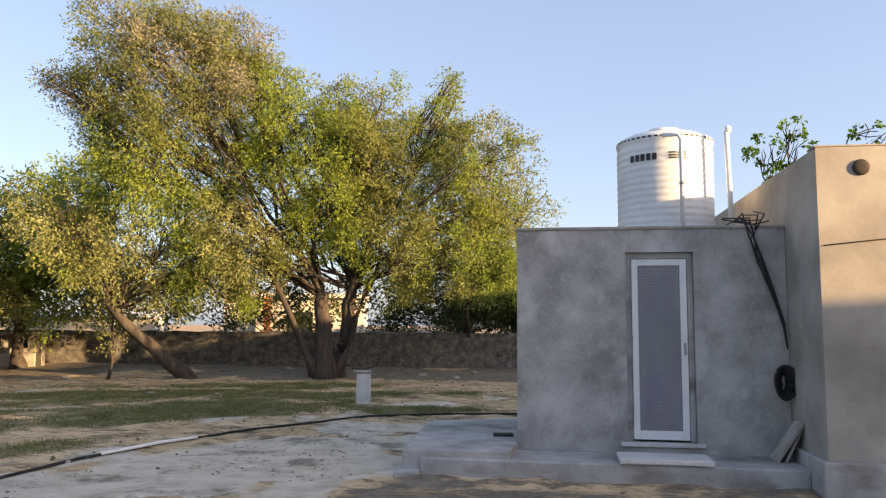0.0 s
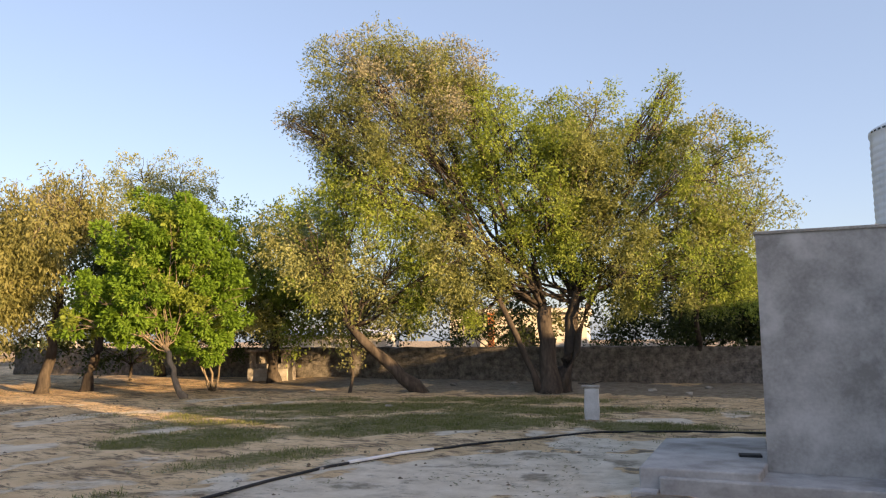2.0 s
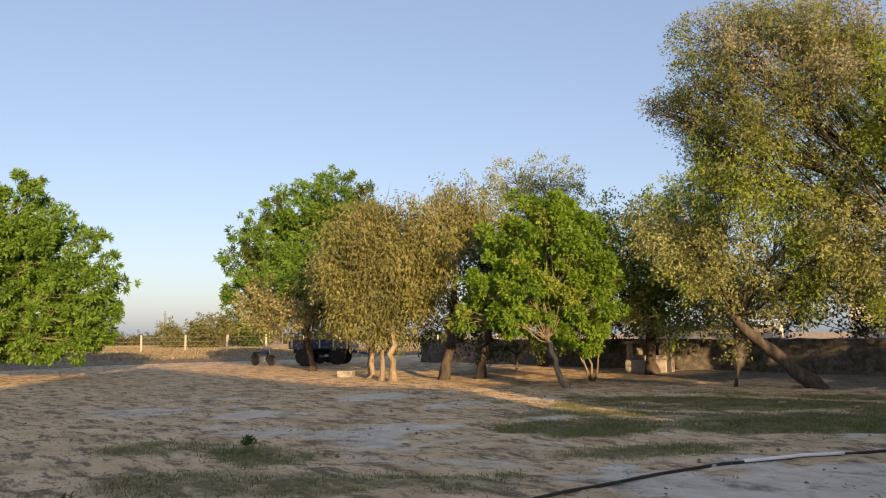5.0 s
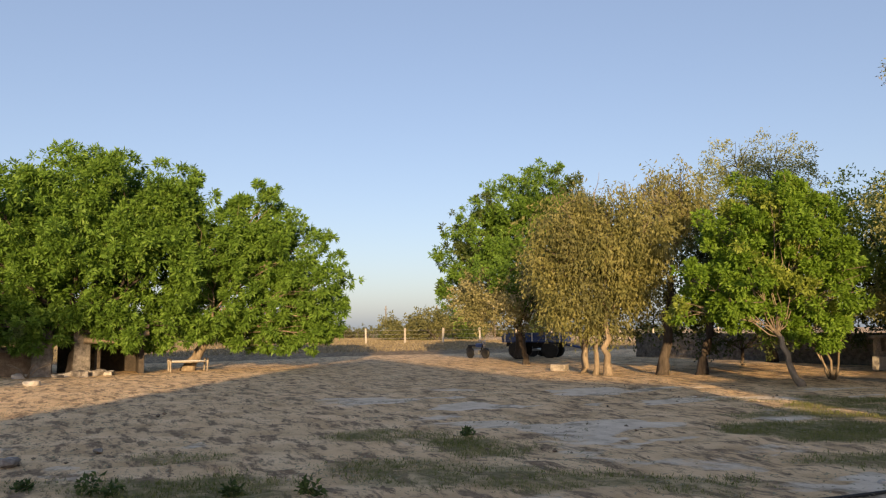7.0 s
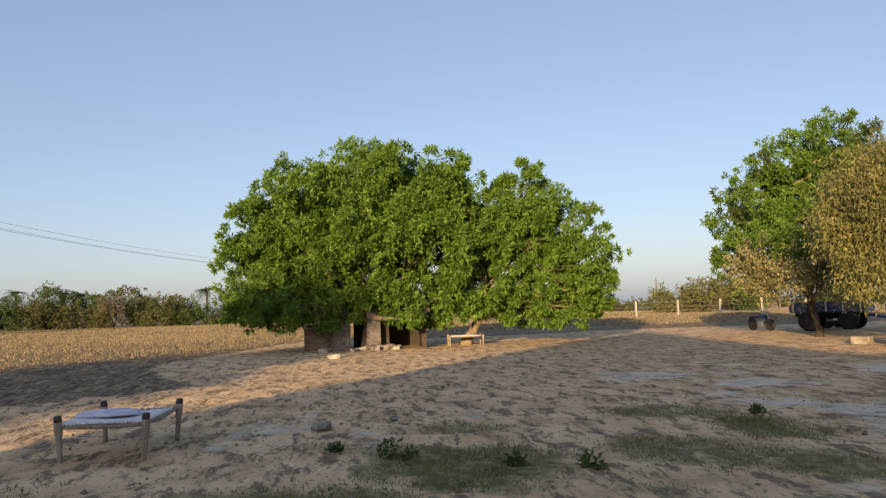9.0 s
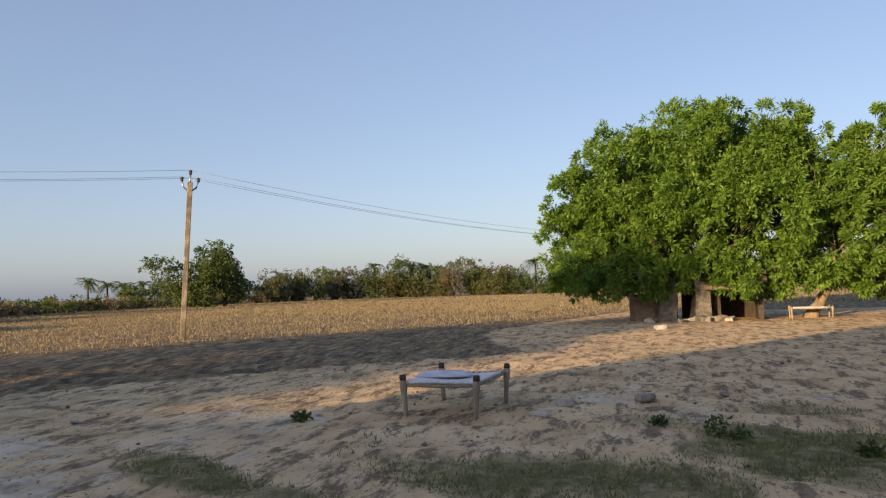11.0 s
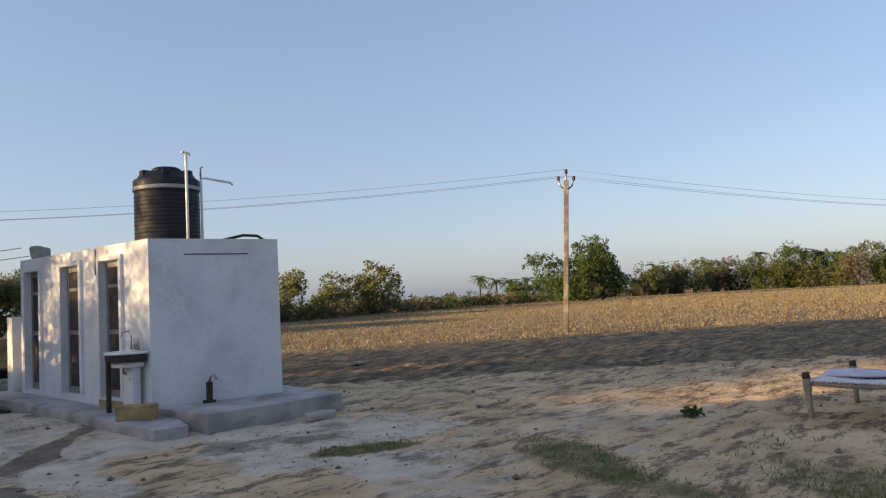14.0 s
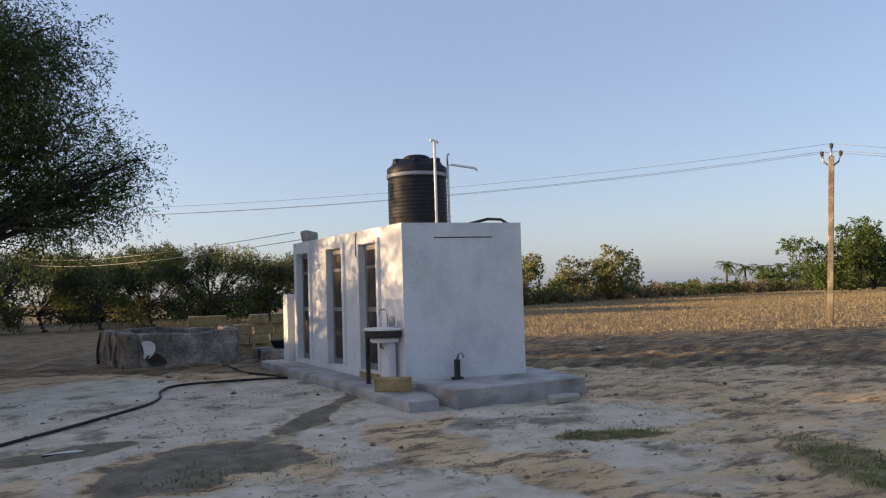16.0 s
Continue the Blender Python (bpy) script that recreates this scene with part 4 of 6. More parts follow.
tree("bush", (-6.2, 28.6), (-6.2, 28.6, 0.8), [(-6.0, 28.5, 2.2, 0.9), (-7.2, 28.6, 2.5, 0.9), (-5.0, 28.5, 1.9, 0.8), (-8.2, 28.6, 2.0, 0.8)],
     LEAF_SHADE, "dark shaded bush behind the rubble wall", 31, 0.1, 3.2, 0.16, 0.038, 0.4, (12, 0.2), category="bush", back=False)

# ---------------------------------------------------------------- pump hut, grey plaster
HUT = (0.90, 8.98, 0.0)
HUT_TURN = -8.5
hut = thing("pump_hut", HUT, HUT_TURN, "small flat-roofed hut of bare grey cement plaster with one door", "hut")
front = box(-0.03, 0, 0.16, 1.22, 0.2, 2.72)
for b in ((1.98, 0, 0.16, 2.98, 0.2, 2.72), (1.22, 0, 2.455, 1.98, 0.2, 2.72), (1.22, 0, 0.16, 1.98, 0.2, 0.30)):
    box(*b, bm=front)
part("front_wall", front, PLASTER, hut)
part("side_wall", box(-0.03, 0.2, 0.16, 0.17, 2.6, 2.72), PLASTER, hut)
part("side_wall", box(2.78, 0.2, 0.16, 2.98, 2.6, 2.72), PLASTER, hut)
part("back_wall", box(-0.03, 2.6, 0.16, 2.98, 2.8, 2.72), PLASTER, hut)
part("roof", box(-0.05, -0.02, 2.72, 2.97, 2.82, 2.755, 0.008), STONE_PALE, hut, "thin pale cement roof edge")

door = thing("door_1", (0, 0, 0), 0, "white framed narrow door with grey perforated panel", "door", kind="structure")
door.matrix_world = pose(*HUT, 0, 0, HUT_TURN)
fr = box(1.225, 0.06, 0.305, 1.285, 0.14, 2.45)
box(1.915, 0.06, 0.305, 1.975, 0.14, 2.45, bm=fr)
box(1.285, 0.06, 2.385, 1.915, 0.14, 2.45, bm=fr)
part("door_frame", fr, CONCRETE, door, "grey cement-smeared door frame")
lf = box(1.29, 0.03, 0.325, 1.36, 0.075, 2.375, 0.006)
for b in ((1.83, 0.03, 0.325, 1.905, 0.075, 2.375), (1.36, 0.03, 2.30, 1.83, 0.075, 2.375), (1.36, 0.03, 0.325, 1.83, 0.075, 0.425)):
    box(*b, 0.006, bm=lf)
leaf_frame = part("leaf_frame", lf, WHITE_PAINT, door, "white painted metal leaf frame")


def perforated():
    m = bpy.data.materials.new("perforated_sheet")
    m.use_nodes = True
    nt = m.node_tree
    b = nt.nodes["Principled BSDF"]
    tc = nt.nodes.new("ShaderNodeTexCoord")
    mp = nt.nodes.new("ShaderNodeMapping")
    mp.inputs["Rotation"].default_value = (0, radians(45), 0)
    nt.links.new(tc.outputs["Object"], mp.inputs["Vector"])
    v = nt.nodes.new("ShaderNodeTexVoronoi")
    v.inputs["Scale"].default_value, v.inputs["Randomness"].default_value = 38, 0.0
    nt.links.new(mp.outputs[0], v.inputs["Vector"])
    r = nt.nodes.new("ShaderNodeValToRGB")
    r.color_ramp.elements[0].position, r.color_ramp.elements[0].color = 0.30, (0.07, 0.07, 0.08, 1)
    r.color_ramp.elements[1].position, r.color_ramp.elements[1].color = 0.44, (0.33, 0.33, 0.36, 1)
    nt.links.new(v.outputs["Distance"], r.inputs["Fac"])
    n = nt.nodes.new("ShaderNodeTexNoise")
    n.inputs["Scale"].default_value = 2.5
    mx = nt.nodes.new("ShaderNodeMix")
    mx.data_type, mx.blend_type = "RGBA", "MULTIPLY"
    mx.inputs["Factor"].default_value = 0.5
    nt.links.new(r.outputs[0], mx.inputs["A"])
    nt.links.new(n.outputs["Color"], mx.inputs["B"])
    nt.links.new(mx.outputs["Result"], b.inputs["Base Color"])
    b.inputs["Roughness"].default_value = 0.45
    return m


part("door_panel", box(1.355, 0.045, 0.42, 1.835, 0.06, 2.305), perforated(), door, "grey perforated sheet panel")
for z in (0.62, 1.4, 2.2):
    part("hinge", box(1.272, 0.018, z, 1.292, 0.034, z + 0.09, 0.003), METAL, door)
part("door_latch", box(1.86, 0.01, 1.28, 1.885, 0.03, 1.42, 0.004), METAL, door)
part("door_sill", rough(box(1.14, -0.06, 0.255, 2.06, 0.12, 0.30, 0.008), 0.006, 6), SLAB_PALE, door, "rough pale stone sill")

plinth = tagged(part("plinth", rough(box(-1.04, -0.78, -0.06, 2.93, 0.0, 0.185, 0.02), 0.008, 3, 2), CONCRETE, None), "worn grey concrete plinth along the hut", "plinth", kind="structure")
plinth.matrix_world = pose(*HUT, 0, 0, HUT_TURN)
step = tagged(part("door_step", rough(box(1.06, -0.82, 0.19, 2.0, -0.36, 0.245, 0.012), 0.006, 4, 1), SLAB_PALE, None), "pale stone slab lying as a step before the hut door", "step")
step.matrix_world = pose(*HUT, 0, 0, HUT_TURN)
apron = tagged(part("platform", rough(prism([(-0.44, 8.45), (0.72, 8.28), (0.9, 9.1), (1.1, 11.2), (-0.18, 10.9)], -0.06, 0.27, 0.02), 0.006, 2), CONCRETE, None),
               "low smooth grey concrete platform beside the hut", "platform", kind="structure")
tagged(part("concrete_slab", rough(prism([(-0.52, 8.22), (-0.26, 8.18), (-0.24, 8.42), (-0.5, 8.46)], -0.02, 0.06, 0.012), 0.006, 5), CONCRETE, None), "small broken slab of concrete lying at the platform", "slab")
brk = tagged(part("metal_bracket", box(0.62, 9.35, 0.265, 0.86, 9.5, 0.30, 0.008), BLACK_RUBBER, None), "small black metal bracket lying on the platform", "bracket")

# white water tank on the hut
def ribbed(r, h, n, top):
    prof = [(r * 0.96, 0.0), (r, 0.03)]
    for i in range(n):
        z = 0.05 + (h - 0.1) * i / n
        d = (h - 0.1) / n
        prof += [(r, z), (r * 1.011, z + d * 0.3), (r * 1.011, z + d * 0.6), (r, z + d * 0.9)]
    return prof + top


W = Matrix.Translation(HUT) @ pose(0, 0, 0, 0, 0, HUT_TURN)


def hut_at(x, y, z):
    return tuple(W @ Vector((x, y, z)))


wt = thing("water_tank", hut_at(1.90, 1.55, 2.79), HUT_TURN - 90, "white ribbed plastic water tank on the hut roof", "water tank")
part("tank_body", lathe(ribbed(0.625, 1.22, 13, [(0.625, 1.22), (0.64, 1.25), (0.64, 1.29), (0.62, 1.31), (0.5, 1.37), (0.3, 1.42), (0.22, 1.43)]), 64), TANK_WHITE, wt)
part("tank_lid", lathe([(0.23, 1.40), (0.24, 1.44), (0.22, 1.475), (0.1, 1.49)], 32), TANK_WHITE, wt)


def wrapped_bar(r, a0, a1, z0, z1, n=10):
    v, f = [], []
    for i in range(n + 1):
        w = radians(a0 + (a1 - a0) * i / n)
        for z in (z0, z1):
            v.append((r * math.cos(w), r * math.sin(w), z))
    for i in range(n):
        f.append((2 * i, 2 * i + 2, 2 * i + 3, 2 * i + 1))
    return v, f


logo = [wrapped_bar(0.641, a, a + 5.2, 0.955, 1.045, 3) for a in (-50, -42.5, -35.5, -28.5, -21.5)]
part("logo", mesh_of("logo", *merged(logo)), PRINT_BLACK, wt, "bold black marks printed on the tank")
small = [wrapped_bar(0.641, a, a + 9, z, z + 0.022, 3) for a in (-3, 8) for z in (0.96, 0.995, 1.03)]
part("small_print", mesh_of("small_print", *merged(small)), PRINT_BLACK, wt)
band = [wrapped_bar(0.644, a, a + 4.5, 1.258, 1.28, 2) for a in range(-75, 75, 7)]
part("rim_print", mesh_of("rim_print", *merged(band)), PRINT_BLACK, wt, "dark row of small marks round the rim")["kind"] = "stuff"

vp = thing("vent_pipe", hut_at(2.0, 0.75, 2.755), 0, "white plastic pipe standing before the tank", "pipe")
part("pipe", tube([(0, 0, 0), (0, 0, 1.20), (-0.03, 0.02, 1.27), (-0.2, 0.12, 1.28)], 0.03, 10), WHITE_PLASTIC, vp)
part("clamp", lathe([(0.036, 0.62), (0.036, 0.66)], 12), METAL, vp)
vp2 = thing("vent_pipe", hut_at(2.62, 1.0, 2.755), 0, "tall white plastic vent pipe with a cap", "pipe")
part("pipe", tube([(0.02, 0, -0.05), (0, 0, 0.7), (-0.02, 0, 1.34)], 0.032, 10), WHITE_PLASTIC, vp2)
part("cap", lathe([(0.04, 1.33), (0.045, 1.36), (0.045, 1.40), (0.02, 1.42)], 14), WHITE_PLASTIC, vp2)

cab = thing("cable_bundle", hut_at(0, 0, 0), HUT_TURN, "bundle of black cables hanging down the hut wall", "cable")
rs = np.random.RandomState(5)
for k in range(5):
    j = lambda: rs.uniform(-0.035, 0.035)
    a = 2.44 + 0.07 * k
    pts = [(a + j(), 0.35, 2.80 + 0.04 * k), (a + 0.05 + j(), 0.0, 2.86 + j()), (2.60 + j(), -0.06, 2.62 + j()), (2.70 + j(), -0.05, 2.35 + j()), (2.82 + j(), -0.05, 1.98 + j()), (2.93 + j() * 0.4, -0.05, 1.62 + j()), (2.955, -0.045, 1.36 + 0.05 * j())]
    sm = []
    for i in range(len(pts) - 1):
        for t in (0, 0.5):
            sm.append(tuple(Vector(pts[i]).lerp(Vector(pts[i + 1]), t)))
    sm.append(pts[-1])
    part("cable", tube(sm, 0.009, 6), BLACK_RUBBER, cab)
for k in range(4):
    w = [(2.5 + 0.12 * k + 0.16 * math.cos(t), 0.15 + 0.08 * k + 0.1 * math.sin(t), 2.80 + 0.05 * math.sin(t * 0.5 + k)) for t in np.linspace(0, 5.4, 14)]
    part("cable_loop", tube(w, 0.008, 6), BLACK_RUBBER, cab)
coil = thing("cable_coil", hut_at(2.89, -0.06, 1.0), HUT_TURN, "coil of black cable hung on the hut wall", "cable coil")
for k in range(8):
    w = [((0.03 + 0.011 * k) * math.cos(t) + rs.uniform(-.01, .01), -0.015 * k + rs.uniform(-.01, .01), (0.10 + 0.012 * k) * math.sin(t)) for t in np.linspace(0, 2 * math.pi, 20)]
    part("cable_turn", tube(w, 0.016, 6), BLACK_RUBBER, coil)
slabs = thing("stone_slab", hut_at(2.80, -0.30, 0.185), HUT_TURN, "pale stone slab leaning in the corner of the hut", "stone slab")
part("slab", rough(box(-0.016, -0.14, 0, 0.016, 0.14, 0.50, 0.006), 0.008, 5), STONE_PALE, slabs).matrix_local = pose(-0.10, 0, 0.0, 0, 34, 0)
part("slab", rough(box(-0.014, -0.12, 0, 0.014, 0.12, 0.42, 0.006), 0.008, 6), STONE_PALE, slabs).matrix_local = pose(0.0, 0.02, 0.0, 0, 26, 0)

# ---------------------------------------------------------------- plastered building beside the hut
bld = thing("plastered_building", HUT, HUT_TURN, "flat-roofed building with brown cement plaster and a low plinth", "building")
for b in ((2.985, -1.12, 0.33, 9.6, -0.92, 3.38), (2.985, -0.92, 0.33, 3.185, 4.0, 3.38), (9.4, -0.92, 0.33, 9.6, 4.0, 3.38), (2.985, 4.0, 0.33, 9.6, 4.2, 3.38)):
    part("wall", box(*b), RENDER_WALL, bld)
part("roof", box(3.19, -0.91, 3.1, 9.39, 3.99, 3.3), CONCRETE, bld)
part("plinth", rough(box(2.93, -1.17, -0.06, 9.65, 4.25, 0.328, 0.015), 0.006, 3), CONCRETE, bld, "grey cement plinth course")
part("drain_hole", lathe([(0.08, 0), (0.08, 0.02), (0.065, 0.03), (0.02, 0.03)], 20), WOOD_DARK, bld, "round dark drain opening").matrix_local = pose(3.40, -1.115, 3.17, 90, 0, 0)
part("wire", tube([(3.02, -1.13, 2.40), (3.4, -1.13, 2.44), (4.2, -1.13, 2.52), (6, -1.13, 2.62)], 0.006, 6), BLACK_RUBBER, bld)
part("coping", rough(box(2.97, -1.13, 3.381, 9.6, -0.9, 3.40, 0.006), 0.006, 3), STONE_PALE, bld, "pale cement smears along the parapet")

# ---------------------------------------------------------------- unseen walls behind the walk, added to shade the yard and close the place
house = thing("shade_house", (0, 0, 0), 0, "unseen plain plastered walls added to shade and close the yard", "house")
# wall outline shaped to the shadow edges wanted on the yard
SHADE_OUTLINE = [(-18.0, -0.1), (-0.4, -0.1), (-0.4, 5.4), (-4.0, 6.2), (-11.0, 9.6), (-14.2, 8.2), (-18.0, 5.0)]
bm = bmesh.new()
for x in (16.0, 16.3):
    bm.faces.new([bm.verts.new((x, y, z)) for y, z in SHADE_OUTLINE])
bm.verts.ensure_lookup_table()
for i in range(7):
    j = (i + 1) % 7
    bm.faces.new((bm.verts[i], bm.verts[j], bm.verts[7 + j], bm.verts[7 + i]))
bmesh.ops.recalc_face_normals(bm, faces=bm.faces)
part("wall", bm, RENDER_WALL, house)
part("wall", box(16.31, -18.0, -0.1, 24, -17.7, 4.2), RENDER_WALL, house)
# added walls out of view, lengths and heights set by the shade wanted
part("shade_wall", box(16.0, -84.0, -0.1, 16.3, -18.01, 4.4), RENDER_WALL, house)
part("shade_wall", box(16.0, -0.39, -0.1, 16.3, 3.0, 3.75), RENDER_WALL, house)
part("shade_wall", box(16.0, 8.6, -0.1, 16.3, 30.0, 5.0), RENDER_WALL, house)
part("wall", box(16.31, -0.7, -0.1, 24, -0.4, 4.2), RENDER_WALL, house)
part("wall", box(23.7, -17.69, -0.1, 24, -0.71, 4.2), RENDER_WALL, house)
part("roof", box(16.31, -18.0, 4.21, 24.2, -0.4, 4.35), CONCRETE, house)

# ---------------------------------------------------------------- wash house
WX, WY = -5.53, -9.7
wash = thing("wash_house", (WX, WY, 0), 0, "small whitewashed wash house with three narrow doorways", "wash house")
FX, FY = -1.83, 0.41              # along the front, from the near corner
END = -4.46                       # along the side
TOP = 2.59
DOORS = ((-0.79, -1.40), (-2.09, -2.74), (-3.60, -4.20))


def slab_between(a, b, z0, z1, thick):
    """An upright wall piece from plan point a to b, thickened to the left of the way."""
    ax, ay = a
    bx, by = b
    L = math.hypot(bx - ax, by - ay)
    nx_, ny_ = -(by - ay) / L * thick, (bx - ax) / L * thick
    return prism([a, b, (bx + nx_, by + ny_), (ax + nx_, ay + ny_)], z0, z1)


def combined(pieces):
    out = bmesh.new()
    for p in pieces:
        me = bpy.data.meshes.new("piece")
        p.to_mesh(me)
        p.free()
        out.from_mesh(me)
        bpy.data.meshes.remove(me)
    return out


pieces = []
prev = 0.0
for y0, y1 in DOORS:
    pieces.append(prism([(0, prev), (-0.15, prev), (-0.15, y0), (0, y0)], 0.1, TOP))
    pieces.append(prism([(0, y0), (-0.15, y0), (-0.15, y1), (0, y1)], 2.36, TOP))
    pieces.append(prism([(0, y0), (-0.15, y0), (-0.15, y1), (0, y1)], 0.1, 0.40))
    prev = y1
pieces.append(prism([(0, prev), (-0.15, prev), (-0.15, END), (0, END)], 0.1, TOP))
for piece in pieces:
    part("side_wall", piece, LIMEWASH, wash)
part("front_wall", prism([(-0.155, 0.03), (0, 0), (FX, FY), (FX, FY - 0.15), (-0.155, -0.12)][1:4] + [(-0.001, -0.15)], 0.1, TOP), LIMEWASH, wash)
part("side_wall", prism([(FX, FY - 0.151), (FX + 0.15, FY - 0.19), (FX + 0.15, END), (FX, END)], 0.1, TOP), LIMEWASH, wash)
part("back_wall", prism([(-0.151, END + 0.15), (FX + 0.151, END + 0.15), (FX + 0.151, END), (-0.151, END)], 0.1, TOP), LIMEWASH, wash)
part("roof", prism([(-0.151, -0.16), (FX + 0.151, FY - 0.24), (FX + 0.151, END + 0.15), (-0.151, END + 0.15)], 2.42, 2.52), CONCRETE, wash)
for i in (0, 1):
    y = (DOORS[i][1] + DOORS[i + 1][0]) / 2
    part("partition", box(FX + 0.16, y - 0.05, 0.1, -0.16, y + 0.05, 2.41), LIMEWASH, wash)
part("vent_slot", prism([(-0.47, 0.108), (-0.48, 0.090), (-1.37, 0.289), (-1.37, 0.31)], 2.365, 2.381), DARK_GLASS, wash, "narrow dark vent slot")
for i, (y0, y1) in enumerate(DOORS):
    dr = thing("door_%d" % (i + 2), (WX, WY, 0), 0, "narrow wash house door with dark panels in a white frame", "door", kind="structure")
    bm = combined([box(0.0, y0, 0.40, 0.045, y0 + 0.07, 2.44), box(0.0, y1 - 0.07, 0.40, 0.045, y1, 2.44), box(0.0, y1, 2.37, 0.046, y0, 2.44)])
    part("surround", bm, LIMEWASH, dr, "raised whitewashed door surround")
    bm = combined([box(-0.12, y0 - 0.01, 0.41, -0.07, y0 - 0.07, 2.355), box(-0.12, y1 + 0.01, 0.41, -0.07, y1 + 0.07, 2.355), box(-0.12, y1 + 0.07, 2.28, -0.07, y0 - 0.07, 2.355),
                   box(-0.12, y1 + 0.07, 1.30, -0.07, y0 - 0.07, 1.37), box(-0.12, y1 + 0.07, 0.41, -0.07, y0 - 0.07, 0.50), box(-0.12, y1 + 0.07, 1.98, -0.07, y0 - 0.07, 2.03)])
    part("door_frame", bm, METAL, dr)
    for z0, z1 in ((0.50, 1.30), (1.37, 1.98), (2.03, 2.28)):
        part("door_panel", box(-0.105, y1 + 0.07, z0, -0.085, y0 - 0.07, z1), DOOR_PANEL_GREY, dr)
part("cable", tube([(0.012, -1.55, 2.56), (0.014, -1.56, 2.2), (0.012, -1.5, 2.12)], 0.008, 6), BLACK_RUBBER, wash)
part("door_sill", box(0, -0.6, 0.1, 0.03, -1.5, 0.36, 0.01), BRICK_YELLOW, wash)

tagged(part("washing_slab", rough(prism([(-5.53, -8.35), (-5.56, -9.66), (-7.38, -9.26), (-7.42, -10.3), (-8.0, -10.2), (-7.64, -8.28)], -0.05, 0.32, 0.012), 0.006, 3), CONCRETE, None),
       "smooth grey concrete washing slab before the wash house", "slab", kind="structure")
bm = prism([(-4.92, -8.5), (-5.32, -8.42), (-5.527, -9.0), (-5.527, -14.7), (-5.02, -14.7)], -0.05, 0.22, 0.015)
for v in bm.verts:
    if v.co.z > 0.1:
        v.co.z += 0.12 * max(0.0, (-8.5 - v.co.y) / 6.0)
tagged(part("walkway", rough(bm, 0.008, 3), CONCRETE, None), "narrow concrete walkway along the wash house doors", "walkway", kind="structure")
blk = tagged(part("sandstone_block", rough(box(-0.24, -0.11, 0, 0.24, 0.11, 0.19, 0.015), 0.01, 6, 1), BRICK_YELLOW, None), "yellow sandstone block lying on the walkway", "block")
blk.matrix_world = pose(-5.2, -9.45, 0.236, 0, 0, -38)
st = tagged(part("flat_stone", rough(prism([(0.28 * math.cos(a) * (1 + 0.15 * math.sin(3 * a)), 0.17 * math.sin(a)) for a in np.linspace(0, 5.8, 11)], 0, 0.085, 0.02), 0.012, 6), STONE_PALE, None), "flat pale stone lying before the washing slab", "stone")
st.matrix_world = pose(-7.0, -8.02, level(-7.0, -8.0) - 0.005, 0, 0, 10)

tap = thing("stand_pipe", (-6.2, -9.38, 0.32), 0, "old rusty stand pipe with a tap against the white wall", "tap")
part("pipe", rough(box(-0.035, -0.035, 0, 0.035, 0.035, 0.28, 0.01), 0.006, 9), WOOD_DARK, tap, "mouldy dark pipe casing")
part("spout", tube([(0, 0, 0.27), (-0.01, 0.03, 0.36), (-0.05, 0.07, 0.37), (-0.06, 0.09, 0.31)], 0.016, 8), METAL, tap)
part("base", rough(prism([(0.10 * math.cos(a), 0.08 * math.sin(a)) for a in np.linspace(0, 5.6, 9)], 0, 0.03, 0.006), 0.01, 9), WOOD_DARK, tap)

sink = thing("wash_basin", (-5.52, -10.0, 0.25), 0, "white wash basin on a dark stone shelf beside the doorway", "sink")
def half_round(r, z0, z1, bevel):
    """A basin's outline: straight along the wall, round in front."""
    return prism([(0.012, -0.05 - r)] + [(0.08 + (r + 0.03) * math.cos(w), -0.05 + r * math.sin(w)) for w in np.linspace(-1.5, 1.5, 15)] + [(0.012, -0.05 + r)], z0, z1, bevel)


part("apron", half_round(0.31, 0.70, 0.795, 0.01), WOOD_DARK, sink, "dark stone apron of the basin")
rim = combined([half_round(0.325, 0.797, 0.83, 0.008)])
part("basin", rim, WHITE_PLASTIC, sink, "white ceramic basin")
part("bowl", half_round(0.24, 0.62, 0.699, 0.03), WHITE_PLASTIC, sink)
part("support", box(0.26, -0.33, 0.0, 0.31, -0.28, 0.70), WOOD_DARK, sink)
part("support", box(0.04, -0.16, 0.0, 0.16, 0.12, 0.62, 0.01), LIMEWASH, sink)
part("faucet", tube([(0.08, -0.05, 0.85), (0.08, -0.05, 1.02), (0.12, -0.05, 1.10), (0.2, -0.05, 1.09), (0.22, -0.05, 1.03)], 0.011, 8), METAL, sink)
for y in (0.06, 0.12, 0.18):
    part("bottle", lathe([(0.02, 0.85), (0.024, 0.87), (0.022, 0.95), (0.01, 0.98), (0.01, 1.0)], 10), METAL, sink).location = (0.1, y, 0)
part("lower_tap", tube([(0.03, 0.05, 0.50), (0.14, 0.05, 0.50), (0.16, 0.05, 0.45)], 0.014, 8), METAL, sink)
part("drain_pipe", tube([(0.2, -0.05, 0.75), (0.2, -0.05, 0.55), (0.06, -0.02, 0.45), (0.06, -0.02, 0.0)], 0.02, 8), METAL, sink)

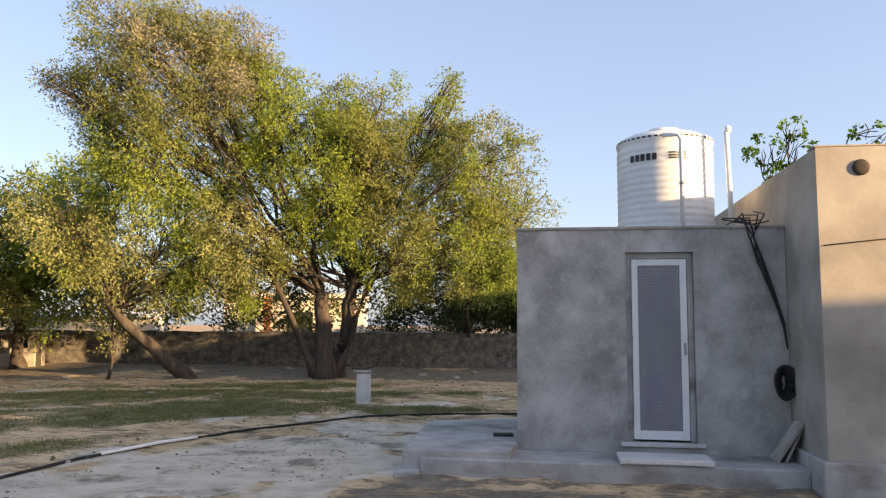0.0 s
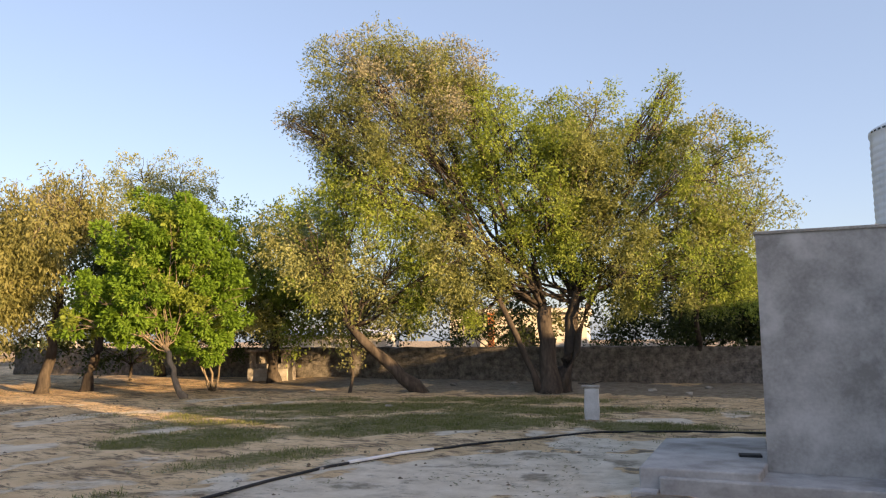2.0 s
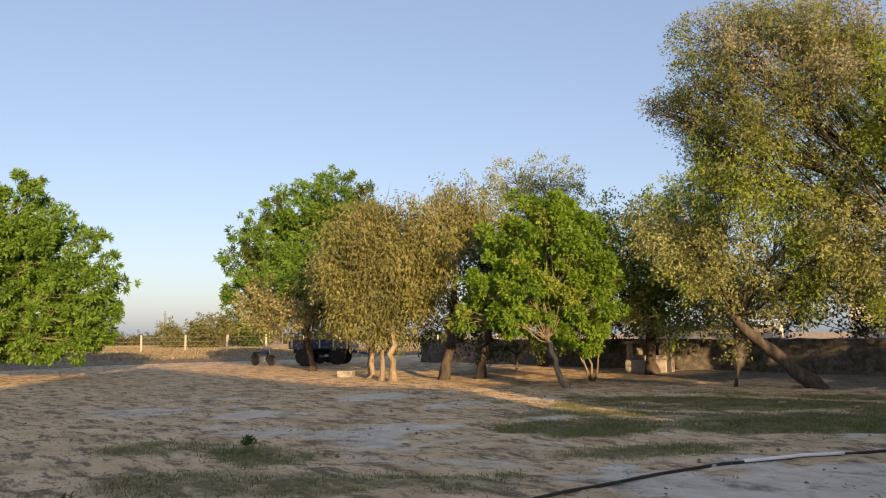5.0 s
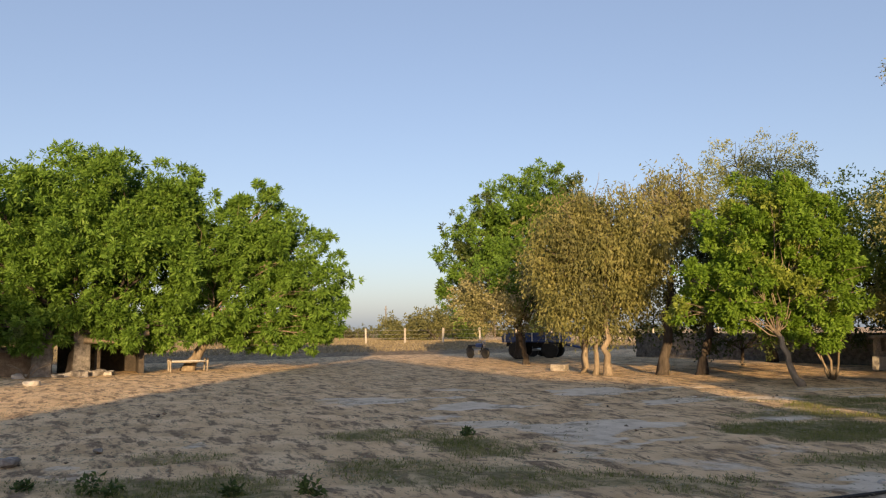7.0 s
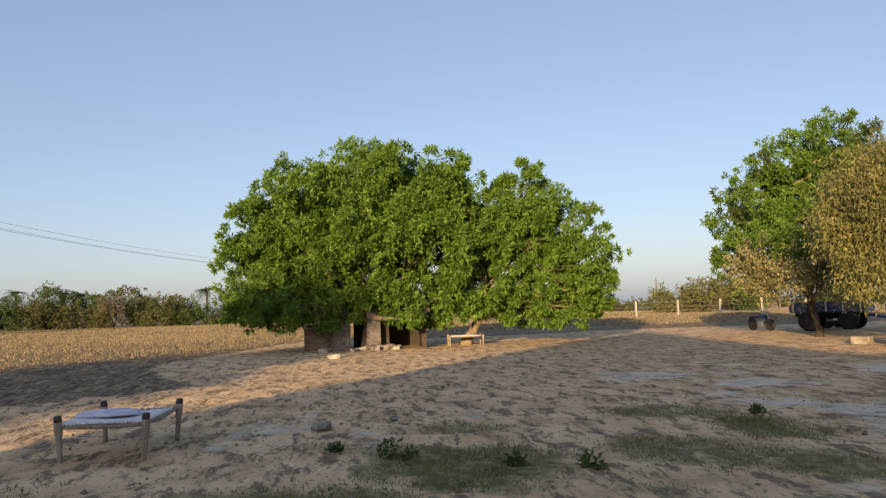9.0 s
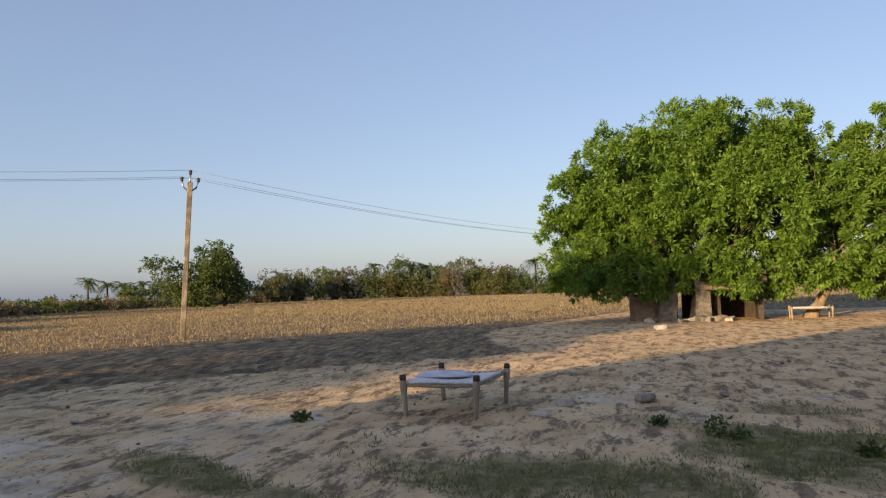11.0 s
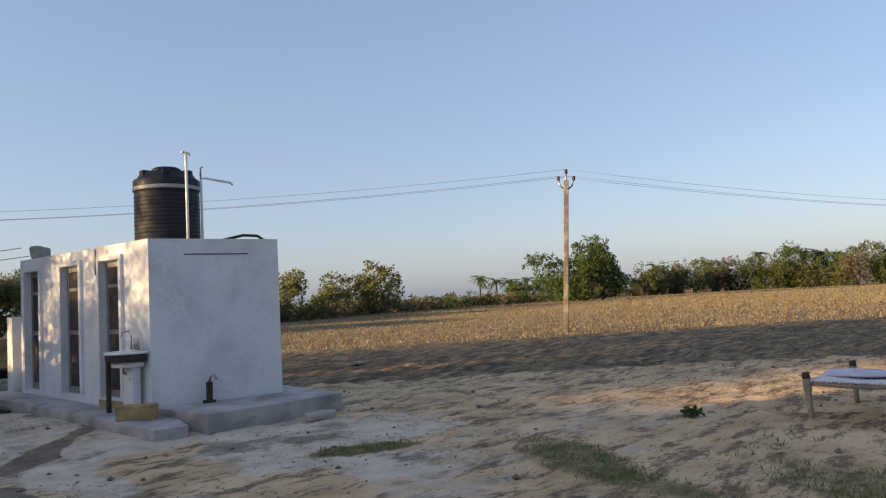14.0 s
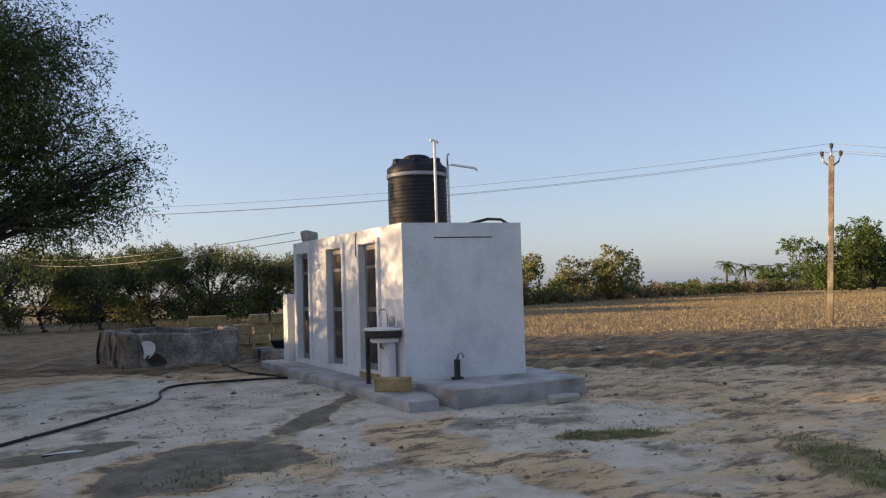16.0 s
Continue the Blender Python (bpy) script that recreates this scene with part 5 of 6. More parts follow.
bt = thing("water_tank", (-6.74, -11.34, 2.52), 60, "black ribbed plastic water tank on the wash house roof", "water tank")
part("tank_body", lathe(ribbed(0.50, 0.98, 14, [(0.50, 0.98), (0.515, 1.0), (0.515, 1.16), (0.50, 1.18), (0.46, 1.20), (0.40, 1.29), (0.2, 1.33)]), 64), TANK_BLACK, bt)
part("rim_band", lathe([(0.519, 1.0), (0.521, 1.01), (0.521, 1.05), (0.519, 1.06)], 64), GREY_BAND, bt, "grey band round the tank")
for a in range(0, 360, 60):
    w = radians(a)
    part("shoulder_lug", rough(box(-0.10, -0.06, 1.15, 0.08, 0.06, 1.32, 0.02), 0.0, 1), TANK_BLACK, bt).matrix_local = pose(0.36 * math.cos(w), 0.36 * math.sin(w), 0, 0, 0, a)
part("tank_lid", lathe([(0.22, 1.30), (0.23, 1.36), (0.18, 1.39), (0.05, 1.40)], 32), TANK_BLACK, bt)
tp = thing("vent_pipe", (-6.52, -10.36, 2.52), 30, "white plastic pipe with a cross head beside the black tank", "pipe")
part("pipe", tube([(0, 0, 0), (0, 0, 1.46)], 0.022, 8), WHITE_PLASTIC, tp)
part("cross_head", tube([(-0.11, 0, 1.44), (-0.09, 0, 1.46), (0.09, 0, 1.46), (0.11, 0, 1.44)], 0.02, 8), WHITE_PLASTIC, tp)
tp2 = thing("inlet_pipe", (-7.15, -10.9, 2.52), -20, "white inlet pipe at the side of the black tank", "pipe")
part("pipe", tube([(0.05, 0, 0), (0.05, 0, 1.18), (-0.02, 0, 1.2), (-0.42, 0, 1.14), (-0.46, 0, 1.10)], 0.02, 8), WHITE_PLASTIC, tp2)
part("float_arm", tube([(0.05, 0, 1.16), (0.06, 0.02, 1.36), (0.02, 0.02, 1.38)], 0.016, 8), METAL, tp2)
rh = thing("roof_hose", (-6.9, -10.2, 2.5), 12, "bent black hose lying on the wash house roof", "hose")
part("hose", tube([(-0.5, 0.55, 0.10), (-0.25, 0.6, 0.17), (0.05, 0.6, 0.165), (0.4, 0.5, 0.08), (0.6, 0.3, 0.03)], 0.022, 8), BLACK_RUBBER, rh)
ug = tagged(part("roof_stone", rough(box(-0.13, -0.13, 0, 0.13, 0.13, 0.22, 0.04), 0.04, 5, 1), STONE_PALE, None), "rough stone lump on the wash house roof corner", "stone")
ug.matrix_world = pose(-5.75, -13.85, 2.59, 0, 0, 20)

lw = tagged(part("low_wall", rough(prism([(-5.45, -14.35), (-6.0, -14.35), (-6.0, -14.6), (-5.45, -14.6)], 0.1, 1.62, 0.01), 0.008, 2, 1), LIMEWASH, None), "low whitewashed wall end behind the wash house", "wall", kind="structure")

# stone cistern, blocks and hose
cis = thing("cistern", (0, 0, 0.05), 0, "old stained concrete cistern with a broken rim", "cistern")
C4 = [(-2.95, -17.05), (-5.25, -16.85), (-5.6, -19.3), (-2.75, -20.0)]
for i in range(4):
    a, b = C4[i], C4[(i + 1) % 4]
    L = math.hypot(b[0] - a[0], b[1] - a[1])
    t = 0.2
    n_ = ((b[1] - a[1]) / L * t, -(b[0] - a[0]) / L * t)
    ia, ib = (a[0] + (b[0] - a[0]) * t / L, a[1] + (b[1] - a[1]) * t / L), (b[0] - (b[0] - a[0]) * 0.0 / L, b[1] - (b[1] - a[1]) * 0.0 / L)
    part("side", rough(prism([ia, ib, (ib[0] - n_[0], ib[1] - n_[1]), (ia[0] - n_[0], ia[1] - n_[1])], -0.1, 0.84 + 0.03 * (i % 2), 0.02), 0.08, 2.0, 7), OLD_CONCRETE, cis)
part("water", prism([(-3.2, -17.3), (-5.1, -17.15), (-5.35, -19.0), (-3.0, -19.7)], 0.2, 0.42), DIRT_PILE, cis)
bm = rough(prism([(0.12 * math.cos(a) * (1 + 0.4 * math.sin(3 * a + 1)), 0.24 * math.sin(a) * (1 + 0.25 * math.cos(2 * a))) for a in np.linspace(0, 5.9, 15)], 0, 0.03, 0.008), 0.02, 5)
flake = part("plaster_flake", bm, LIMEWASH, cis, "peeling patch of old whitewash")
flake.matrix_local = pose(-3.33, -16.985, 0.50, 90, 0, 175)
bm = rough(prism([(0.20 * math.cos(a) * (1 + 0.3 * math.sin(2 * a)), 0.13 * math.sin(a)) for a in np.linspace(0, 5.9, 13)], 0, 0.03, 0.008), 0.03, 5)
hole = part("broken_hole", bm, WOOD_DARK, cis, "dark broken hole")
hole.matrix_local = pose(-3.5, -16.975, 0.28, 90, 35, 175)
stk = thing("block_stack", (-6.25, -20.3, 0.1), 0, "stack of yellow sandstone blocks", "block stack")
rs = np.random.RandomState(9)
bmesh_block = bpy.data.meshes.new("block")
b_ = rough(box(-0.24, -0.14, 0, 0.24, 0.14, 0.255, 0.015), 0.01, 6)
b_.to_mesh(bmesh_block)
b_.free()
bmesh_block.materials.append(BRICK_YELLOW)
for row in range(4):
    for k in range(5):
        if row == 3 and k == 2:
            continue
        ob = new("block", bmesh_block)
        ob.parent = stk
        ob.matrix_local = pose(1.0 - 0.5 * k + rs.uniform(-.03, .03) + 0.12 * (row % 2), 0.15 * k + rs.uniform(-.03, .03), 0.26 * row, 0, 0, 165 + rs.uniform(-4, 4))
bas = tagged(part("basin", lathe([(0.14, 0), (0.2, 0.02), (0.28, 0.16), (0.30, 0.18), (0.27, 0.17), (0.18, 0.05), (0.05, 0.04)], 28), BLACK_RUBBER, None), "black rubber basin standing on a slab", "basin")
bas.matrix_world = pose(-6.2, -16.8, 0.42)
tagged(part("stone_step", rough(prism([(-5.55, -16.2), (-6.6, -15.9), (-6.8, -17.2), (-5.7, -17.4)], 0.0, 0.42, 0.03), 0.03, 4, 1), OLD_CONCRETE, None), "grey stone step beside the cistern", "step")
hs = thing("garden_hose", (0, 0, 0), 0, "long black garden hose lying on the yard", "hose")
HP = [(0.9, -8.6), (0.1, -9.1), (-0.53, -9.6), (-1.45, -10.45), (-2.2, -11.2), (-2.6, -11.9), (-2.75, -12.6), (-3.1, -13.1), (-3.9, -13.05), (-4.6, -12.85), (-4.85, -12.75), (-4.8, -13.2), (-4.5, -14.0), (-4.55, -14.8), (-4.6, -15.8), (-4.8, -16.75)]
hp = []
for i in range(len(HP) - 1):
    p0, p1, p2, p3 = (Vector(HP[max(0, min(len(HP) - 1, i + k))]) for k in (-1, 0, 1, 2))
    for t in np.linspace(0, 1, 6)[:-1]:
        q = 0.5 * ((2 * p1) + (p2 - p0) * t + (2 * p0 - 5 * p1 + 4 * p2 - p3) * t * t + (3 * p1 - p0 - 3 * p2 + p3) * t**3)
        hp.append((q.x, q.y, level(q.x, q.y) + 0.022))
part("hose", tube(hp, 0.02, 8), BLACK_RUBBER, hs)
tagged(part("puddle", prism([(-1.15 + 0.22 * math.cos(a) * (1 + 0.3 * math.sin(2 * a + 1)), -8.75 + 0.07 * math.sin(a) * (1 + 0.2 * math.cos(3 * a))) for a in np.linspace(0, 6.0, 22)], -0.02, level(-1.15, -8.75) + 0.012), DARK_GLASS, None), "shallow puddle of water on the yard", "puddle", kind="structure")

# ---------------------------------------------------------------- rope beds


def rope_bed(at, turn, label):
    """A charpoy: four turned legs, rails and a woven web."""
    bed = thing("rope_bed", at, turn, label, "bed", "rope beds")
    L, Wd, H = 1.42, 0.92, 0.42
    for sx, sy in ((0, 0), (1, 0), (0, 1), (1, 1)):
        lg = part("leg", lathe([(0.026, 0), (0.03, 0.05), (0.034, 0.3), (0.046, 0.36), (0.046, 0.46), (0.036, 0.485)], 10), WOOD, bed)
        lg.matrix_local = pose(sx * L, sy * Wd, 0, (-3 if sy else 3), (3 if sx else -3) * 0.6, 0)
        part("leg_cap", lathe([(0.042, 0.48), (0.044, 0.50), (0.04, 0.545), (0.02, 0.55)], 10), WOOD_DARK, lg, "dark capped leg top")
    for y in (0, Wd):
        part("rail", tube([(0.02, y, H), (L / 2, y, H - 0.02), (L - 0.02, y, H)], 0.024, 8), WOOD, bed)
    for x in (0, L):
        part("rail", tube([(x, 0.02, H), (x, Wd / 2, H - 0.015), (x, Wd - 0.02, H)], 0.024, 8), WOOD, bed)
    web = []
    for i in range(21):
        y = 0.03 + (Wd - 0.06) * i / 20
        pts = [(x, y, H + 0.028 - 0.05 * math.sin(math.pi * x / L) * math.sin(math.pi * y / Wd)) for x in np.linspace(-0.02, L - 0.26, 9)]
        web.append(tube_data(pts, 0.017, 4))
    for i in range(27):
        x = 0.03 + (L - 0.32) * i / 26
        pts = [(x, y, H + 0.030 - 0.05 * math.sin(math.pi * x / L) * math.sin(math.pi * y / Wd) + 0.006 * (-1) ** (i + k)) for k, y in enumerate(np.linspace(-0.02, Wd + 0.02, 9))]
        web.append(tube_data(pts, 0.017, 4))
    part("webbing", mesh_of("webbing", *merged(web)), WEBBING, bed, "pale woven tape web", True)
    lace = []
    for i in range(12):
        y = 0.04 + (Wd - 0.08) * i / 11
        lace.append(tube_data([(L - 0.27, y, H + 0.02), (L + 0.03, y + 0.035, H + 0.02), (L + 0.03, y + 0.045, H - 0.02), (L - 0.27, y + 0.07, H + 0.015)], 0.008, 4))
    part("lacing", mesh_of("lacing", *merged(lace)), WEBBING, bed, "zigzag rope lacing", True)
    return bed


# ---------------------------------------------------------------- electricity pole
pole = thing("electric_pole", (-26.3, -16.3, 0), 0, "slim weathered cement electricity pole with insulators", "electricity pole")
part("post", rough(box(-0.095, -0.08, -0.2, 0.095, 0.08, 6.0, 0.02), 0.012, 1.2, 3), POLE_CEMENT, pole)
PT = [(-0.30, 0.0, 6.12), (0.30, 0.0, 6.12), (0.0, 0.0, 6.40)]
part("top_bracket", tube([(0, 0, 5.9), (0, 0, 6.3)], 0.035, 8), METAL, pole)
part("cross_arm", tube([(-0.30, 0, 6.03), (-0.24, 0, 5.8), (0, 0, 5.6), (0.24, 0, 5.8), (0.30, 0, 6.03)], 0.035, 8), METAL, pole)
for x, y, z in PT:
    part("insulator", lathe([(0.03, -0.12), (0.07, -0.08), (0.05, -0.04), (0.075, 0.0), (0.05, 0.05), (0.02, 0.07)], 12), WOOD_DARK, pole).location = (x, y, z)
POLE_TURN = 121.5
pole.matrix_world = pose(-26.3, -16.3, 0, 0, 0, POLE_TURN) @ pose(0, 0, 0, 0, 3.3, 0)
for k, (far, sag) in enumerate((((-78.0, 8.5, 6.2), 1.3), ((16.0, -45.0, 6.0), 1.3))):
    for x, y, z in PT:
        a = pole.matrix_world @ Vector((x, y, z + 0.06))
        d = pole.matrix_world.to_3x3() @ Vector((x, y, 0))
        b = Vector(far) + d + Vector((0, 0, z - 6.1))
        w = thing("power_line", a, 0, "thin overhead electricity wire", "wire", "power lines")
        part("wire", tube([p - a for p in sagging(a, b, sag, 20)], 0.007, 5), GREY_BAND, w)

for z0, z1, dx in ((2.66, 4.7, 0.0), (2.80, 5.1, 0.12)):   # service wires to the wash house
    a, b = Vector((-5.6 + dx, -13.95, z0)), Vector((-1.4, -60.0, z1))
    w = thing("power_line", a, 0, "thin service wire running to the wash house roof", "wire", "power lines")
    part("wire", tube([p - a for p in sagging(a, b, 0.5, 20)], 0.007, 5), GREY_BAND, w)

# ---------------------------------------------------------------- rubble wall and what stands by it
wall = thing("wall_north", (0, 0, 0), 0, "long rough rubble compound wall with stained plaster", "wall", kind="structure")
WL = [(9.0, 25.9), (2.5, 26.6), (-5.6, 27.2), (-14.0, 27.6), (-22.0, 28.2), (-30.0, 29.4)]
for i in range(len(WL) - 1):
    a, b = WL[i], WL[i + 1]
    bm = slab_between(b, a, -0.1, 1.33, 0.35)
    bmesh.ops.subdivide_edges(bm, edges=bm.edges[:], cuts=20, use_grid_fill=True)
    rough(bm, 0.05, 2.6)
    rough(bm, 0.03, 7.0)
    part("wall_length", bm, STONE_WALL, wall, smooth=False)
pst = thing("stub_post", (-1.6, 15.6, level(-1.6, 15.6)), 4, "short whitewashed stone post with a broken top", "post")
part("shaft", rough(box(-0.14, -0.12, -0.05, 0.14, 0.12, 0.62, 0.025), 0.02, 4, 2), SLAB_PALE, pst)
part("top_stone", rough(box(-0.2, -0.13, 0.625, 0.16, 0.13, 0.68, 0.015), 0.02, 6), STONE_PALE, pst)
part("twig", tube([(-0.26, 0, 0.72), (0.0, 0.02, 0.70), (0.22, 0, 0.76)], 0.012, 6), BARK, pst)
ed = thing("edge_pipe", (0, 0, 0), 0, "long black pipe laid along the edge of the yard", "pipe")
EP = [(-4.75, 6.0), (-4.72, 6.6), (-4.5, 7.9), (-4.25, 9.1), (-3.76, 10.3), (-3.1, 11.4), (-2.0, 12.6), (-1.28, 13.4), (0.2, 13.75), (1.4, 13.8), (3.0, 13.9)]
ep = []
for i in range(len(EP) - 1):
    for t in (0, 0.25, 0.5, 0.75):
        q = Vector(EP[i]).lerp(Vector(EP[i + 1]), t)
        ep.append((q.x, q.y, level(q.x, q.y) + 0.024))
part("pipe", tube(ep, 0.019, 8), BLACK_RUBBER, ed)
part("pipe_sleeve", tube([(x, y, z + 0.012) for x, y, z in ep if 9.4 < y < 10.9], 0.024, 8), LIMEWASH, ed, "mud-white length of the pipe")

# neighbours behind the wall
nb = thing("neighbour_house", (-7.5, 37.5, 0), 4, "cream flat-roofed house behind the wall with an orange post", "house")
part("wall", combined([box(-3.2, 0, -0.1, -0.2, 0.25, 2.9), box(1.1, 0, -0.1, 3.6, 0.25, 2.9), box(-0.2, 0, 2.2, 1.1, 0.25, 2.9), box(-0.2, 0, -0.1, 1.1, 0.25, 1.0), box(-3.2, 0.25, -0.1, -2.95, 6, 2.9), box(3.35, 0.25, -0.1, 3.6, 6, 2.9)]), CREAM_WALL, nb)
part("roof", box(-3.4, -0.4, 2.9, 3.8, 6.1, 3.1), CREAM_WALL, nb)
part("post", box(-1.15, -0.75, -0.1, -0.85, -0.5, 2.9), ORANGE_PAINT, nb, "orange painted post")
part("window", box(-0.2, 0.1, 1.0, 1.1, 0.16, 2.2), DARK_GLASS, nb)
nb2 = thing("boundary_parapet", (-1.6, 35.0, 0), 4, "cream parapet wall with small openings behind the compound", "wall")
part("wall", box(-3.2, 0, -0.1, 3.0, 0.25, 1.25), CREAM_WALL, nb2)
part("coping", box(-3.25, -0.04, 1.25, 3.05, 0.29, 1.4), CREAM_WALL, nb2)
for k in range(6):
    part("opening", box(-2.6 + 0.9 * k, -0.012, 0.85, -2.45 + 0.9 * k, 0.012, 1.15), DARK_GLASS, nb2)
nb3 = thing("neighbour_shed", (-17.0, 36.0, 0), 10, "white shed with a pale sheet roof behind the wall", "shed")
part("wall", box(-3.2, 0, -0.1, 3.2, 4, 1.9), CREAM_WALL, nb3)
bm = prism([(-3.4, -0.5), (3.4, -0.5), (3.4, 4.3), (-3.4, 4.3)], 1.9, 1.96)
for v in bm.verts:
    v.co.z += 0.12 * (v.co.y + 0.5)
part("roof", bm, WHITE_SHEET, nb3)

bed = rope_bed((-9.66, -1.73, level(-9.7, -1.7) - 0.01), 174, "rope bed of weathered wood with a pale woven web")
far_bed = copy_thing(bed, pose(-32.6, 6.35, level(-32.6, 6.3), 0, 0, 84))
tagged(far_bed, "sunlit rope bed standing under the neem tree")
pil = thing("pillow", (-10.45, -2.30, 0.425), 100, "flat lilac pillow lying on the rope bed", "pillow")
bm = box(-0.36, -0.22, 0, 0.36, 0.22, 0.06)
bmesh.ops.subdivide_edges(bm, edges=bm.edges[:], cuts=7, use_grid_fill=True)
for v in bm.verts:
    u, w = v.co.x / 0.36, v.co.y / 0.22
    v.co.z = 0.03 + (v.co.z - 0.03) * (0.25 + 1.1 * (1 - u**4) * (1 - w**4)) + 0.012 * noise.noise(v.co * 9)
part("cushion", bm, PILLOW, pil, smooth=True)
part("fold", tube([(-0.3, 0.08, 0.06), (0.0, 0.05, 0.072), (0.24, 0.1, 0.06)], 0.016, 8), PILLOW, pil)

# ---------------------------------------------------------------- ruined shed under the neem tree
shed = thing("ruined_shed", (-33.4, 0.2, level(-33.4, 2.0)), 84, "ruined dark shed with pillars and a low brown wall", "shed")
part("low_wall", rough(box(0.0, 0.0, -0.1, 1.9, 0.35, 0.95, 0.03), 0.04, 2, 4), DIRT_PILE, shed, "crumbling brown mud wall")
part("wall_cap", rough(box(-0.05, -0.04, 0.955, 1.2, 0.4, 1.12, 0.03), 0.05, 3, 2), OLD_CONCRETE, shed)
part("pillar", rough(box(1.25, -0.7, -0.1, 1.95, -0.2, 1.75, 0.04), 0.04, 2, 3), STONE_WALL, shed)
part("pillar", rough(box(2.65, -0.6, -0.1, 3.25, -0.1, 1.75, 0.04), 0.04, 2, 3), STONE_WALL, shed)
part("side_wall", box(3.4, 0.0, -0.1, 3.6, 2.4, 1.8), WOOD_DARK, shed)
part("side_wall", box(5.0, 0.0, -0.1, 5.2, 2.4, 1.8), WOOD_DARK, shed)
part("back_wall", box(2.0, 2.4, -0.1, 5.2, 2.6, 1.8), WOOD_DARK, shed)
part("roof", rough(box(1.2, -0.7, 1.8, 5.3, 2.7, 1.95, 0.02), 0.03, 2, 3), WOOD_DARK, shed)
part("beam", tube([(3.0, -0.85, 1.35), (4.0, -0.9, 1.32), (5.3, -0.7, 1.62)], 0.11, 9), BARK_PALE, shed, "pale crooked log across the shed")
for i, (x, y, s) in enumerate(((2.4, -0.9, 0.22), (3.5, -0.6, 0.3), (3.9, -0.7, 0.24), (2.9, -1.1, 0.3), (1.0, -1.3, 0.25), (2.2, -1.5, 0.2))):
    ob = part("rubble", rough(box(-s, -s * 0.7, 0, s, s * 0.7, s * 0.9, 0.05), 0.07, 4, 2), OLD_CONCRETE if i % 2 else STONE_PALE, shed)
    ob.matrix_local = pose(x, y, -0.05, 0, 0, 40 * i)
for k in range(5):
    a = radians(72 * k)
    part("dead_branch", tube([(1.2, -1.5, 0.0), (1.2 + 0.3 * math.cos(a), -1.5 + 0.3 * math.sin(a), 0.35), (1.2 + 0.8 * math.cos(a), -1.5 + 0.6 * math.sin(a), 0.55)], [0.03, 0.02, 0.01], 5), BARK_PALE, shed)

# ---------------------------------------------------------------- trolley and motorcycle under the dark tree


def wheel(parent, at, r, w, mat_rim):
    wl = part("wheel", lathe([(r * 0.6, -w / 2), (r * 0.9, -w / 2), (r, -w / 3), (r, w / 3), (r * 0.9, w / 2), (r * 0.6, w / 2)], 24), BLACK_RUBBER, parent, "black rubber tyre")
    wl.matrix_local = pose(*at, 90, 0, 0)
    part("rim", lathe([(r * 0.6, -w / 4), (r * 0.3, -w / 3), (r * 0.12, -w / 2), (r * 0.12, w / 2), (r * 0.3, w / 3), (r * 0.6, w / 4)], 16), mat_rim, wl)
    return wl


tr = thing("farm_trolley", (-33.6, 25.6, level(-33.6, 25.6)), 38, "blue painted tractor trolley parked in the shade", "trolley")
part("bed_floor", box(-1.7, -0.9, 0.85, 1.7, 0.9, 0.95), BLUE_PAINT, tr)
for y in (-0.92, 0.9):
    part("side_board", box(-1.7, y, 0.96, 1.7, y + 0.04, 1.35, 0.01), BLUE_PAINT, tr)
for x in (-1.72, 1.68):
    part("end_board", box(x, -0.88, 0.96, x + 0.04, 0.88, 1.35, 0.01), BLUE_PAINT, tr)
for k in range(5):
    part("rib", box(-1.55 + 0.75 * k, -0.95, 0.9, -1.48 + 0.75 * k, -0.925, 1.36), WHITE_PAINT, tr)
part("axle", tube([(0, -0.8, 0.45), (0, 0.8, 0.45)], 0.06, 8), METAL, tr)
part("chassis", box(-1.6, -0.35, 0.62, 1.6, 0.35, 0.84), BLACK_RUBBER, tr)
for x in (-0.9, 0.9):
    for y in (-0.8, 0.8):
        wheel(tr, (x, y, 0.45), 0.45, 0.24, WHITE_PAINT)
part("drawbar", tube([(1.6, 0, 0.7), (2.7, 0, 0.5)], 0.06, 8), BLUE_PAINT, tr)
tr2 = thing("farm_cart", (-36.2, 27.6, level(-36.2, 27.6)), 30, "second blue farm cart with a raised frame", "cart")
part("bed_floor", box(-1.2, -0.7, 0.8, 1.2, 0.7, 0.9), BLUE_PAINT, tr2)
part("axle", tube([(0, -0.75, 0.42), (0, 0.75, 0.42)], 0.05, 8), METAL, tr2)
part("chassis", box(-0.9, -0.3, 0.45, 0.9, 0.3, 0.79), BLACK_RUBBER, tr2)
for x, y in ((-1.15, -0.65), (1.15, -0.65), (-1.15, 0.65), (1.15, 0.65)):
    part("stake", tube([(x, y, 0.9), (x, y, 1.7)], 0.025, 6), METAL, tr2)
for y in (-0.65, 0.65):
    part("rail", tube([(-1.15, y, 1.68), (1.15, y, 1.68)], 0.022, 6), METAL, tr2)
    wheel(tr2, (0, y * 1.15, 0.42), 0.42, 0.18, METAL)
mc = thing("motorcycle", (-36.4, 23.6, level(-36.4, 23.6)), 10, "dark motorcycle parked at the edge of the shade", "motorcycle")
for x in (-0.62, 0.62):
    wheel(mc, (x, 0, 0.3), 0.3, 0.10, METAL)
part("frame", tube([(-0.62, 0, 0.3), (-0.2, 0, 0.35), (0.25, 0, 0.4), (0.4, 0, 0.75)], 0.035, 8), BLACK_RUBBER, mc)
part("engine", box(-0.18, -0.13, 0.22, 0.2, 0.13, 0.52, 0.04), METAL, mc)
